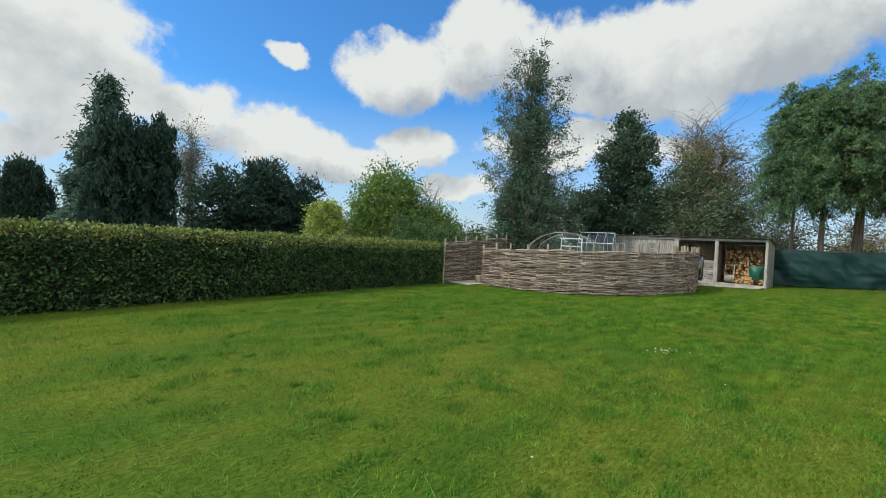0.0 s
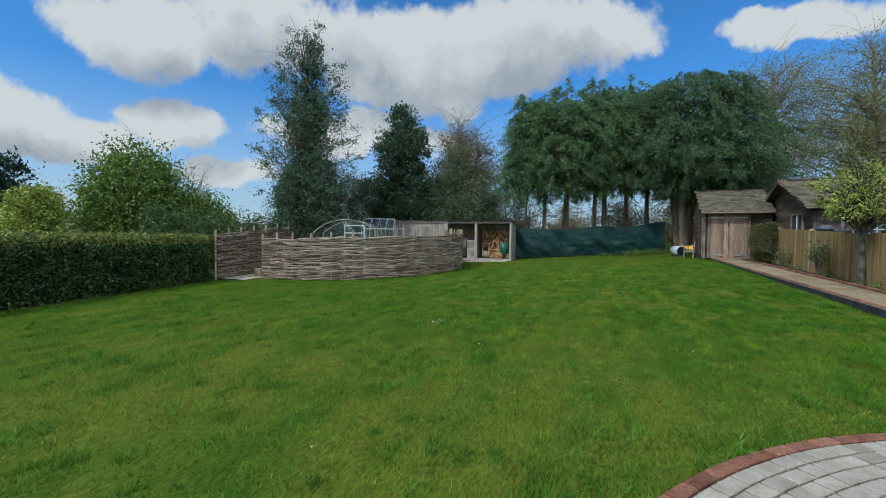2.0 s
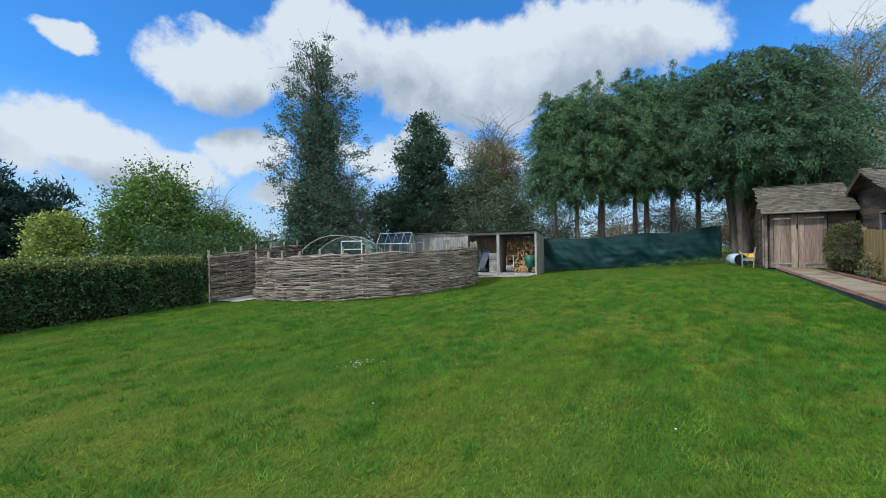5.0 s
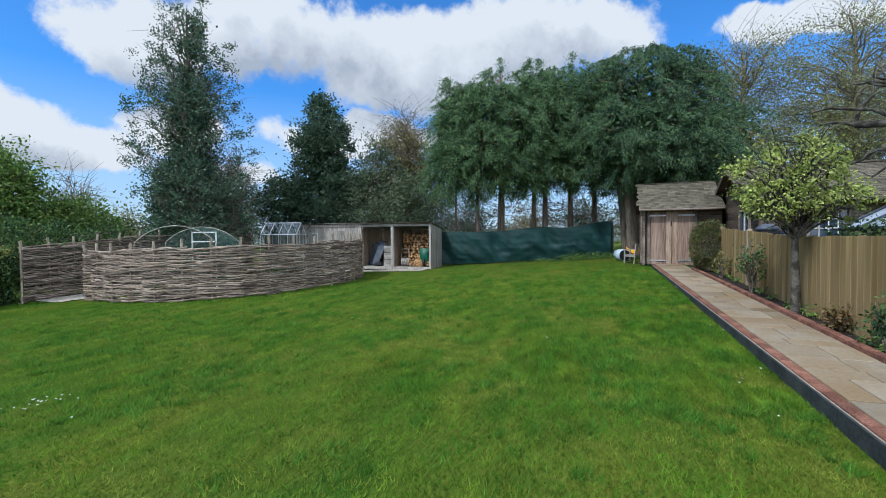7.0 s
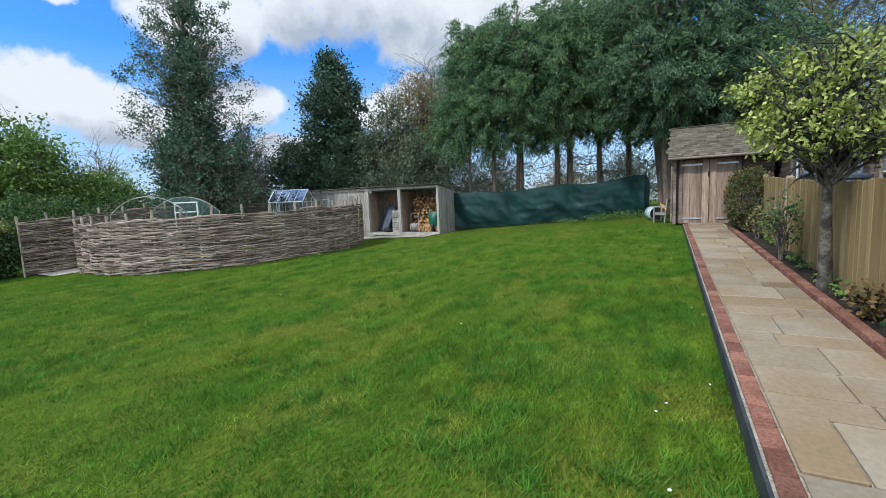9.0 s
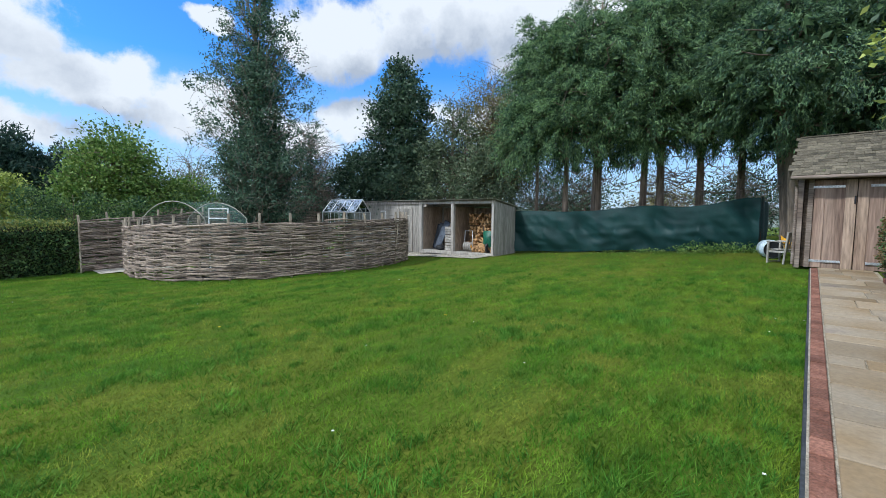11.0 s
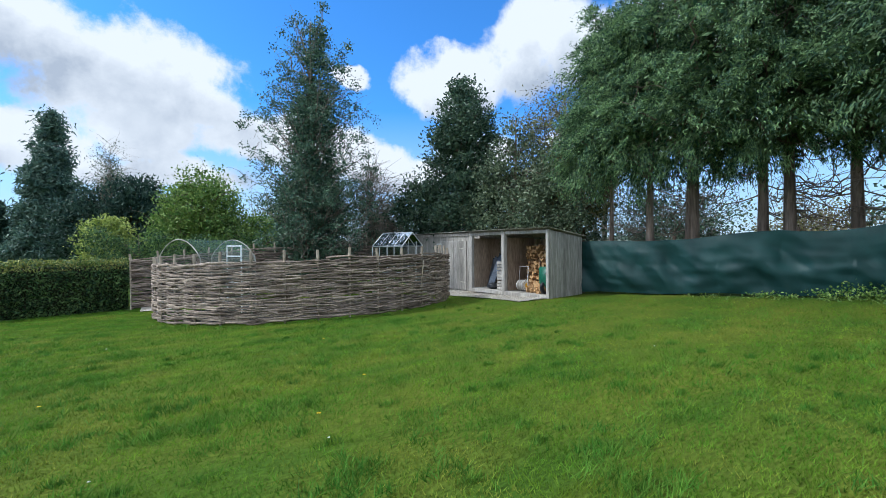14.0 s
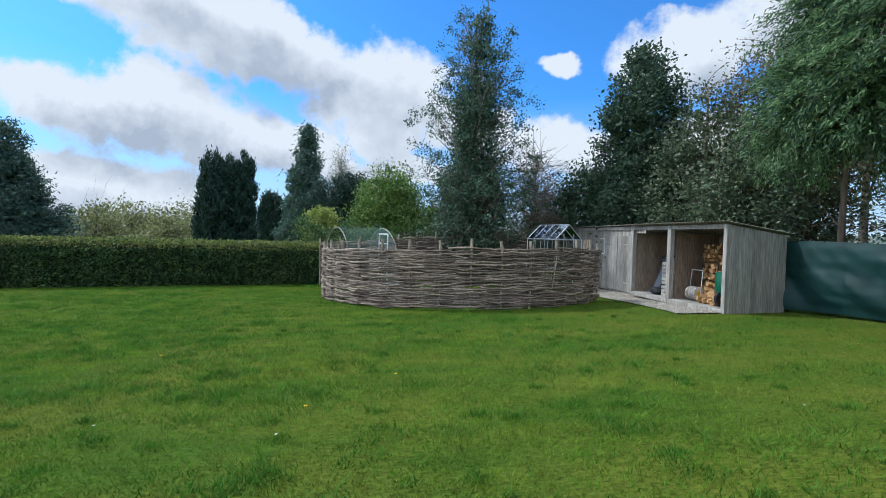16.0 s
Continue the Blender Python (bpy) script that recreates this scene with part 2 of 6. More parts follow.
M_REDBARK = surface("cypress_bark", (0.105, 0.080, 0.061), (0.26, 0.205, 0.158), scale=3, fine=22, stretch=(1, 1, 0.12), bump=1.0, rough=0.95)
M_TWIG = surface("twig", (0.12, 0.10, 0.08), (0.22, 0.19, 0.15), scale=3, fine=15, bump=0.3, rough=0.9)
M_LICHEN = surface("lichen_bark", (0.036, 0.031, 0.025), (0.120, 0.112, 0.090), scale=7, fine=40, bump=0.9, rough=0.95, patch=0.35)
HAZEL = ((0.115, 0.086, 0.068), (0.385, 0.308, 0.246))
M_ROD = surface("hazel_rod", *HAZEL, scale=2.2, fine=26, bump=0.5, rough=0.85, spread=0.42, grain=0.4, patch=0.6)
M_WEAVE = surface("hazel_weave", *HAZEL, scale=2.2, fine=26, bump=0.5, rough=0.85, spread=0.0, grain=0.35, patch=0.8, island=0.7)
M_STAKE = surface("stake", (0.26, 0.215, 0.16), (0.42, 0.36, 0.28), scale=5, fine=40, stretch=(1, 1, 0.2), bump=0.4, rough=0.9)
M_GREYWOOD = surface("weathered_grey_boards", (0.24, 0.225, 0.20), (0.40, 0.375, 0.34), scale=3, fine=38, stretch=(1, 1, 0.08), bump=0.4, rough=0.9, spread=0.14)
M_DARKWOOD = surface("dark_boards", (0.060, 0.045, 0.034), (0.13, 0.095, 0.07), scale=3, fine=30, stretch=(0.2, 0.2, 1), bump=0.5, rough=0.9, spread=0.3)
M_INNER = surface("inner_boards", (0.21, 0.150, 0.105), (0.33, 0.25, 0.18), scale=3, fine=30, stretch=(1, 1, 0.15), bump=0.4, rough=0.9)
M_DOORWOOD = surface("door_boards", (0.20, 0.132, 0.098), (0.35, 0.25, 0.19), scale=4, fine=34, stretch=(1, 1, 0.06), bump=0.35, rough=0.75, spread=0.12)
M_DOORFRAME = surface("door_frame_wood", (0.24, 0.16, 0.112), (0.38, 0.28, 0.205), scale=4, fine=34, stretch=(1, 1, 0.1), bump=0.3, rough=0.75, spread=0.1)
M_BARNWOOD = surface("weathered_brown_boards", (0.14, 0.105, 0.082), (0.28, 0.23, 0.19), scale=3, fine=30, stretch=(1, 0.15, 1), bump=0.4, rough=0.9, spread=0.25)
M_FENCE = surface("fence_boards", (0.19, 0.128, 0.048), (0.335, 0.24, 0.112), scale=2.5, fine=9, stretch=(1, 1, 0.06), bump=0.35, rough=0.85, spread=0.13, c3=(0.23, 0.185, 0.10), grain=0.22)
M_POST = surface("fence_post", (0.22, 0.17, 0.11), (0.34, 0.28, 0.20), scale=3, fine=30, stretch=(1, 1, 0.12), bump=0.4, rough=0.9, spread=0.1)
M_TILE = surface("mossy_shingle", (0.070, 0.062, 0.044), (0.150, 0.130, 0.094), scale=1.6, fine=30, bump=0.5, rough=0.95, c3=(0.085, 0.104, 0.046), spread=0.34)
M_BRICK = surface("red_brick", (0.150, 0.064, 0.042), (0.235, 0.112, 0.078), scale=7, fine=55, bump=0.4, rough=0.9, spread=0.3)
M_SLAB = surface("sandstone", (0.228, 0.165, 0.094), (0.28, 0.236, 0.175), scale=1.3, fine=28, bump=0.2, rough=0.75, c3=(0.215, 0.172, 0.142), spread=0.22, grain=0.12)
M_SETT = surface("granite_sett", (0.26, 0.235, 0.195), (0.35, 0.325, 0.285), scale=7, fine=60, bump=0.35, rough=0.8, spread=0.13, grain=0.15)
M_MORTAR = surface("mortar", (0.21, 0.185, 0.14), (0.30, 0.265, 0.21), scale=9, fine=60, bump=0.6, rough=0.95)
M_SOIL = surface("dark_soil", (0.016, 0.012, 0.009), (0.050, 0.038, 0.028), scale=8, fine=45, bump=1.0, rough=1.0)
M_GRAVEL = surface("gravel", (0.31, 0.28, 0.23), (0.48, 0.44, 0.38), scale=14, fine=48, bump=0.9, rough=0.95, grain=0.5)
M_EDGE = surface("slate_edge_board", (0.030, 0.035, 0.040), (0.06, 0.066, 0.07), scale=4, fine=30, bump=0.2, rough=0.7)
M_NET = surface("green_netting", (0.008, 0.033, 0.032), (0.014, 0.052, 0.050), scale=1.5, fine=70, bump=0.25, rough=0.5, translucent=0.18, grain=0.2, spec=0.3)
M_LOG = surface("log_bark", (0.16, 0.10, 0.06), (0.30, 0.20, 0.12), scale=5, fine=30, bump=0.6, rough=0.9, island=0.4)
M_LOGEND = surface("split_log", (0.26, 0.145, 0.06), (0.48, 0.30, 0.145), scale=5, fine=24, bump=0.3, rough=0.85, spread=0.3, island=0.5)
M_GREENPL = surface("green_plastic", (0.010, 0.095, 0.055), (0.020, 0.13, 0.08), scale=3, fine=20, bump=0.05, rough=0.45)
M_BLUEPL = surface("pale_blue_plastic", (0.38, 0.47, 0.54), (0.52, 0.60, 0.66), scale=3, fine=20, bump=0.05, rough=0.4)
M_YELLOW = surface("yellow_plastic", (0.72, 0.36, 0.02), (0.85, 0.47, 0.04), scale=3, fine=20, bump=0.05, rough=0.45)
M_BLACK = surface("black_plastic", (0.012, 0.013, 0.015), (0.03, 0.032, 0.036), scale=3, fine=20, bump=0.05, rough=0.5)
M_SLATEBL = surface("dark_blue_sheet", (0.045, 0.055, 0.075), (0.09, 0.105, 0.13), scale=3, fine=20, bump=0.1, rough=0.5)
M_GALV = surface("galvanised_steel", (0.42, 0.44, 0.46), (0.58, 0.60, 0.61), scale=8, fine=50, bump=0.1, rough=0.42, metal=0.8)
M_ALU = surface("aluminium", (0.62, 0.64, 0.66), (0.76, 0.78, 0.79), scale=8, fine=50, bump=0.03, rough=0.35, metal=0.7)
M_WHITE = surface("white_paint", (0.68, 0.68, 0.66), (0.8, 0.8, 0.78), scale=5, fine=40, bump=0.08, rough=0.5)
M_ROOFMET = surface("pale_metal_roof", (0.22, 0.26, 0.33), (0.34, 0.38, 0.45), scale=1.5, fine=20, bump=0.1, rough=0.35, spec=0.6)
M_FAR = surface("far_woods", (0.10, 0.13, 0.115), (0.19, 0.22, 0.19), scale=0.05, fine=0.6, bump=0, rough=1)
M_DAISY = surface("daisy_petal", (0.75, 0.75, 0.72), (0.85, 0.85, 0.82), bump=0, rough=0.7)
M_DANDELION = surface("dandelion_flower", (0.75, 0.52, 0.02), (0.85, 0.62, 0.04), bump=0, rough=0.7)


def glassy(name, tint, rough, alpha):
    m = bpy.data.materials.new(name)
    m.use_nodes = True
    N, K = m.node_tree.nodes, m.node_tree.links
    gl, tr, mx, fr = N.new("ShaderNodeBsdfGlossy"), N.new("ShaderNodeBsdfTransparent"), N.new("ShaderNodeMixShader"), N.new("ShaderNodeFresnel")
    gl.inputs["Roughness"].default_value = rough
    gl.inputs["Color"].default_value = (0.34, 0.40, 0.48, 1)
    tr.inputs["Color"].default_value = (*tint, 1)
    fr.inputs["IOR"].default_value = alpha
    K.new(fr.outputs[0], mx.inputs[0])
    K.new(tr.outputs[0], mx.inputs[1])
    K.new(gl.outputs[0], mx.inputs[2])
    K.new(mx.outputs[0], N["Material Output"].inputs["Surface"])
    return m


M_GLASS = glassy("clear_glass", (0.85, 0.92, 0.92), 0.03, 1.22)
M_WINDOW = surface("dark_window_glass", (0.03, 0.045, 0.075), (0.05, 0.07, 0.11), scale=1, fine=4, bump=0, rough=0.06, spec=0.9)


# ---- mesh helpers ----
class Geo:
    """Vertices and faces of one mesh."""

    def __init__(self):
        self.v, self.f = [], []

    def box(self, c, s, m=None):
        n = len(self.v)
        for x in (-0.5, 0.5):
            for y in (-0.5, 0.5):
                for z in (-0.5, 0.5):
                    p = Vector((x * s[0], y * s[1], z * s[2]))
                    self.v.append(tuple((m @ p if m else p) + Vector(c)))
        for q in ((0, 1, 3, 2), (4, 6, 7, 5), (0, 4, 5, 1), (2, 3, 7, 6), (0, 2, 6, 4), (1, 5, 7, 3)):
            self.f.append(tuple(n + i for i in q))
        return self

    def tube(self, pts, radii, sides=6, caps=True):
        pts = [Vector(p) for p in pts]
        n0, k = len(self.v), len(pts)
        side = None
        for i, p in enumerate(pts):
            t = (pts[min(i + 1, k - 1)] - pts[max(i - 1, 0)]).normalized()
            if side is None:
                side = t.orthogonal().normalized()
            side = (side - t * side.dot(t)).normalized()
            up = t.cross(side)
            r = radii[i] if isinstance(radii, (list, tuple)) else radii
            for j in range(sides):
                a = 2 * math.pi * j / sides
                self.v.append(tuple(p + (side * math.cos(a) + up * math.sin(a)) * r))
        for i in range(k - 1):
            for j in range(sides):
                a, b = n0 + i * sides + j, n0 + i * sides + (j + 1) % sides
                self.f.append((a, b, b + sides, a + sides))
        if caps:
            self.f.append(tuple(n0 + j for j in reversed(range(sides))))
            self.f.append(tuple(n0 + (k - 1) * sides + j for j in range(sides)))
        return self

    def quad(self, *p):
        n = len(self.v)
        self.v += [tuple(q) for q in p]
        self.f.append(tuple(range(n, n + len(p))))
        return self

    def sheet(self, fn, nu, nv):
        n = len(self.v)
        for i in range(nu + 1):
            for j in range(nv + 1):
                self.v.append(tuple(fn(i / nu, j / nv)))
        for i in range(nu):
            for j in range(nv):
                a = n + i * (nv + 1) + j
                self.f.append((a, a + nv + 1, a + nv + 2, a + 1))
        return self

    def mesh(self, mat, smooth=False):
        me = bpy.data.meshes.new("mesh")
        me.from_pydata(self.v, [], self.f)
        me.materials.append(mat)
        if smooth:
            me.polygons.foreach_set("use_smooth", [True] * len(me.polygons))
        me.update()
        return me


def bevelled(s, b=0.008):
    """A box mesh with rounded edges, centred."""
    bm = bmesh.new()
    bmesh.ops.create_cube(bm, size=1, matrix=Matrix.Diagonal((*s, 1)))
    bmesh.ops.bevel(bm, geom=bm.edges[:], offset=min(b, min(s) * 0.3), segments=1, affect="EDGES")
    me = bpy.data.meshes.new("mesh")
    bm.to_mesh(me)
    bm.free()
    return me


def thing(name, loc, label, category, group="", kind="", rz=0):
    ob = new(name)
    ob.empty_display_size = 0.1
    ob.matrix_world = pose(*loc, 0, 0, rz)
    return tagged(ob, label, category, group, kind)


def part(name, data, parent, m=None, mat=None, label="", smooth=False, kind=""):
    if isinstance(data, Geo):
        data = data.mesh(mat, smooth)
    elif mat is not None and not data.materials:
        data.materials.append(mat)
    ob = new(name, data)
    ob.parent = parent
    ob.matrix_basis = m or Matrix()
    return tagged(ob, label, kind=kind)


def plank(name, c, s, mat, parent, b=0.006, rot=None, label=""):
    """A bevelled board as a part; rot: degrees about x, y, z."""
    me = bevelled(s, b)
    return part(name, me, parent, pose(*c, *(rot or (0, 0, 0))), mat, label)


def leaves(P, D, L, W, mat, rng, fold=0.15, sides=4):
    """One mesh of rhombic leaves (or, with three sides, tapered sprigs) at P, pointing along D."""
    n = len(P)
    D = D / np.maximum(np.linalg.norm(D, axis=1, keepdims=True), 1e-6)
    S = np.cross(D, rng.normal(size=(n, 3)))
    S /= np.maximum(np.linalg.norm(S, axis=1, keepdims=True), 1e-6)
    U = np.cross(D, S)
    L, W = np.broadcast_to(L, n)[:, None], np.broadcast_to(W, n)[:, None]
    if sides == 4:
        V = np.stack([P - D * L / 2, P + S * W / 2 + U * W * fold, P + D * L / 2, P - S * W / 2 + U * W * fold], 1)
    else:
        V = np.stack([P - D * L / 2 + S * W / 2, P + D * L / 2, P - D * L / 2 - S * W / 2], 1)
    me = bpy.data.meshes.new("leaves")
    me.vertices.add(sides * n)
    me.vertices.foreach_set("co", V.reshape(-1).astype(np.float32))
    me.loops.add(sides * n)
    me.loops.foreach_set("vertex_index", np.arange(sides * n, dtype=np.int32))
    me.polygons.add(n)
    me.polygons.foreach_set("loop_start", np.arange(0, sides * n, sides, dtype=np.int32))
    me.update()
    me.validate()
    me.materials.append(mat)
    return me


def ground(x, y):
    x, y = min(max(x, -12), 30), min(max(y, -12), 22)
    return 0.039 + 0.0282 * x - 0.0070 * y - 0.00154 * x * y + 0.00011 * x * x


def path_z(x):
    return 0.57 + (x - 9.3) * 0.029


def path_y(x):
    """The lawn side of the paved path."""
    return -4.46 + (x - 7.5) * 0.0295


# ---- ground ----
def build_lawn():
    xs = [-600, -200, -80, -40, -20] + [-12 + 0.5 * i for i in range(85)] + [40, 60, 100, 220, 600]
    ys = [-600, -200, -80, -40, -20] + [-12 + 0.5 * i for i in range(69)] + [32, 45, 70, 120, 250, 600]
    g = Geo()
    for x in xs:
        for y in ys:
            far = max(0, math.hypot(x - 10, y - 4) - 60)
            dip = 0.12 if math.hypot(x - 0.51, y + 4.18) < 4.3 or (x > 3 and y < path_y(x) - 0.3 and x < 21) else 0
            g.v.append((x, y, ground(x, y) - dip + 0.012 * noise.noise((x * 0.7, y * 0.7, 0)) - 0.01 * far))
    n = len(ys)
    for i in range(len(xs) - 1):
        for j in range(n - 1):
            a = i * n + j
            g.f.append((a, a + n, a + n + 1, a + 1))
    tagged(new("ground", g.mesh(M_GRASS, True)), "mown green lawn with mossy yellowish patches", "lawn", kind="structure")


build_lawn()

HURDLE = [(12.15, 11.5), (11.98, 10.2), (12.05, 9.1), (12.35, 8.1), (13.1, 6.95), (14.1, 6.2), (15.3, 5.8), (16.6, 5.7), (18.0, 5.95), (19.1, 6.55), (19.85, 7.35)]


def spline(P, n):
    """n + 1 evenly spaced points on a smooth curve through P."""
    P = [Vector(p) for p in P]
    Q = [2 * P[0] - P[1], *P, 2 * P[-1] - P[-2]]
    dense = []
    for i in range(1, len(Q) - 2):
        for k in range(40):
            t = k / 40
            a, b, c, d = Q[i - 1], Q[i], Q[i + 1], Q[i + 2]
            dense.append(0.5 * (2 * b + (c - a) * t + (2 * a - 5 * b + 4 * c - d) * t * t + (3 * b - a - 3 * c + d) * t ** 3))
    dense.append(P[-1])
    acc = [0]
    for a, b in zip(dense, dense[1:]):
        acc.append(acc[-1] + (b - a).length)
    out, j = [], 0
    for i in range(n + 1):
        s = acc[-1] * i / n
        while j < len(acc) - 2 and acc[j + 1] < s:
            j += 1
        k = (s - acc[j]) / max(acc[j + 1] - acc[j], 1e-9)
        out.append(dense[j].lerp(dense[j + 1], min(max(k, 0), 1)))
    return out, acc[-1]


def on_lawn(x, y):
    """True where grass grows."""
    if math.hypot(x - 0.51, y + 4.18) < 4.42 and x > -6:
        return False
    if y < path_y(x) + 0.02 and x > 3:
        return False
    if y > 10.95 + 0.175 * x or in_beds(x, y):
        return False
    if x > 24.3 - 0.2 * y * 0.5 and y > -3:
        return False
    if x > 20.7 and y > 4.3 and y < 12:
        return False
    if x > 20.9 and y < -3.3:
        return False
    return True


def in_beds(x, y):
    """True inside the wattle enclosure, within its curved fence."""
    return any((bx - x) ** 2 + (by - y) ** 2 < r * r for bx, by, r in BEDS)


def build_beds():
    # unseen dark ground, added so that gaps in the wattle show dark
    t = thing("added_dark_bed", (0, 0, 0), "unseen dark soil added inside the wattle enclosure to darken gaps in the weave", "soil", kind="structure")
    for bx, by, r in BEDS:
        part("soil", Geo().sheet(lambda u, v: (bx + r * u * math.cos(2 * math.pi * v), by + r * u * math.sin(2 * math.pi * v),
                                               ground(bx + r * u * math.cos(2 * math.pi * v), by + r * u * math.sin(2 * math.pi * v)) + 0.03 + 0.004 * (bx > 16)
                                               + 0.01 * noise.noise((u * 9, v * 20, bx))), 8, 36), t, mat=M_SOIL, smooth=True)


BEDS = [(15.4, 8.9, 2.75), (17.3, 8.6, 2.4)]
build_beds()


def drift(x, y, size, seed):
    """Smooth random field over the lawn, 0 to 1, with features about that size."""
    u, v = x / size + 100, y / size + 100
    i, j = np.floor(u).astype(np.int64), np.floor(v).astype(np.int64)
    fu, fv = u - i, v - j
    fu, fv = fu * fu * (3 - 2 * fu), fv * fv * (3 - 2 * fv)
    grid = np.random.default_rng(seed).random((512, 512))

    def at(a, b):
        return grid[a % 512, b % 512]
    return (at(i, j) * (1 - fu) + at(i + 1, j) * fu) * (1 - fv) + (at(i, j + 1) * (1 - fu) + at(i + 1, j + 1) * fu) * fv


def blades(name, label, mat, x, y, h, w, rng, flat=0.8):
    n = len(x)
    z = np.array([ground(a, b) for a, b in zip(x, y)])
    lean = rng.normal(scale=flat, size=(n, 2))
    a = rng.uniform(0, 2 * np.pi, n)
    base = np.stack([x, y, z - 0.003], 1)
    side = np.stack([np.cos(a) * w, np.sin(a) * w, np.zeros(n)], 1)
    top = base + np.stack([lean[:, 0] * h, lean[:, 1] * h, h + 0.006], 1)
    V = np.stack([base - side, base + side, top], 1)
    me = bpy.data.meshes.new("blades")
    me.vertices.add(3 * n)
    me.vertices.foreach_set("co", V.reshape(-1).astype(np.float32))
    me.loops.add(3 * n)
    me.loops.foreach_set("vertex_index", np.arange(3 * n, dtype=np.int32))
    me.polygons.add(n)
    me.polygons.foreach_set("loop_start", np.arange(0, 3 * n, 3, dtype=np.int32))
    me.update()
    me.validate()
    me.materials.append(mat)
    tagged(new(name, me), label, "grass", kind="stuff")


def build_grass():
    """Blades of grass, densest where the walk passes: the mown sward, lush longer tufts, and dry mossy patches."""
    rng = np.random.default_rng(4)
    n = 800000
    x = -6.0 + 30.0 * (0.5 * rng.random(n) + 0.5 * rng.random(n))
    y = -5.0 + 18.0 * rng.random(n) ** 1.8
    keep = np.array([on_lawn(a, b) for a, b in zip(x, y)])
    x, y = x[keep], y[keep]
    n = len(x)
    lush = 0.45 * drift(x, y, 0.20, 1) + 0.3 * drift(x, y, 0.7, 2) + 0.25 * drift(x, y, 0.09, 3)
    dry = 0.55 * drift(x, y, 0.45, 5) + 0.3 * drift(x, y, 1.6, 6) + 0.15 * drift(x, y, 0.12, 7)
    h = (0.022 + 0.022 * rng.random(n)) * (0.45 + 1.1 * lush)
    w = 0.0026 + 0.0024 * rng.random(n)
    tall, worn = lush + 0.05 * rng.normal(size=n) > 0.66, dry + 0.05 * rng.normal(size=n) > 0.63
    worn &= ~tall
    for mask, name, label, mat, up, wide in ((~tall & ~worn, "grass", "short mown green grass blades", M_BLADE, 1.0, 1.0),
                                             (tall, "lush_grass", "longer darker blue-green grass in patches", M_TUFT, 1.45, 1.15),
                                             (worn, "dry_grass", "short yellowish mossy grass in patches", M_DRY, 0.7, 1.0)):
        blades(name, label, mat, x[mask], y[mask], h[mask] * up, w[mask] * wide, rng)


build_grass()


def build_tufts():
    """Coarse darker tufts scattered over the lawn."""
    rng = np.random.default_rng(14)
    X, Y, H = [], [], []
    done = 0
    while done < 420:
        x, y = rng.uniform(0.5, 19), -4.2 + 14 * rng.random() ** 1.3
        if not on_lawn(x, y) or (x > 11.5 and y > 5.3):
            continue
        done += 1
        r = 0.03 + 0.11 * rng.random() ** 2
        n = int(40 + 1500 * r)
        px, py = x + rng.normal(size=n) * r * 1.3, y + rng.normal(size=n) * r * 0.8
        ok = np.array([on_lawn(a, b) for a, b in zip(px, py)])
        X.append(px[ok])
        Y.append(py[ok])
        H.append(rng.uniform(0.03, 0.06 + 0.15 * r, ok.sum()))
    X, Y, H = np.concatenate(X), np.concatenate(Y), np.concatenate(H)
    blades("grass_tufts", "darker longer grass tufts in the lawn", M_TUFT, X, Y, H, np.full(len(X), 0.0034), rng, 0.6)


build_tufts()


# ---- trees and hedges ----
def crown_points(lobes, clumps, per, spread, rng, shell=0.5, squash=0.8, spray=0.0):
    """Clump centres in the lobes, mostly towards the outside, and leaf places round them. Returns places, clump centres, outward directions."""
    vol = np.array([l[3] * l[4] * l[5] for l in lobes]) ** 0.75
    pick = rng.choice(len(lobes), clumps, p=vol / vol.sum())
    Lb = np.array(lobes)[pick]
    d = rng.normal(size=(clumps, 3))
    d /= np.linalg.norm(d, axis=1, keepdims=True)
    r = shell + (1 - shell) * rng.random(clumps) ** 0.6
    r *= rng.uniform(0.82, 1.12, clumps)
    C = Lb[:, :3] + d * Lb[:, 3:6] * r[:, None]
    k = rng.integers(0, clumps, clumps * per)
    jit = rng.normal(size=(len(k), 3)) * spread * np.array([1, 1, squash]) * rng.uniform(0.6, 1.25, clumps)[k][:, None]
    if spray:      # hanging fans: leaves strung along a line that runs out and down
        s = rng.random(len(k))[:, None]
        run = d[k] * np.array([1, 1, 0.2]) * 0.9 + np.array([0, 0, -0.6])
        jit = jit * (0.35 + 0.65 * s) + run * spray * (s - 0.3)
    return C[k] + jit, C, d[k], k


def limb(g, a, b, r0, r1, rng, sag=0.12, n=6, sides=5):
    a, b = Vector(a), Vector(b)
    span = (b - a).length
    pts, rad = [], []
    w = [Vector(rng.normal(size=3)) * span * 0.035 for _ in range(n + 1)]
    for i in range(n + 1):
        t = i / n
        p = a.lerp(b, t) + Vector((0, 0, sag * span * math.sin(math.pi * t)))
        if 0 < i < n:
            p += w[i]
        pts.append(p)
        rad.append(r0 + (r1 - r0) * t)
    g.tube(pts, rad, sides, caps=False)
    return pts


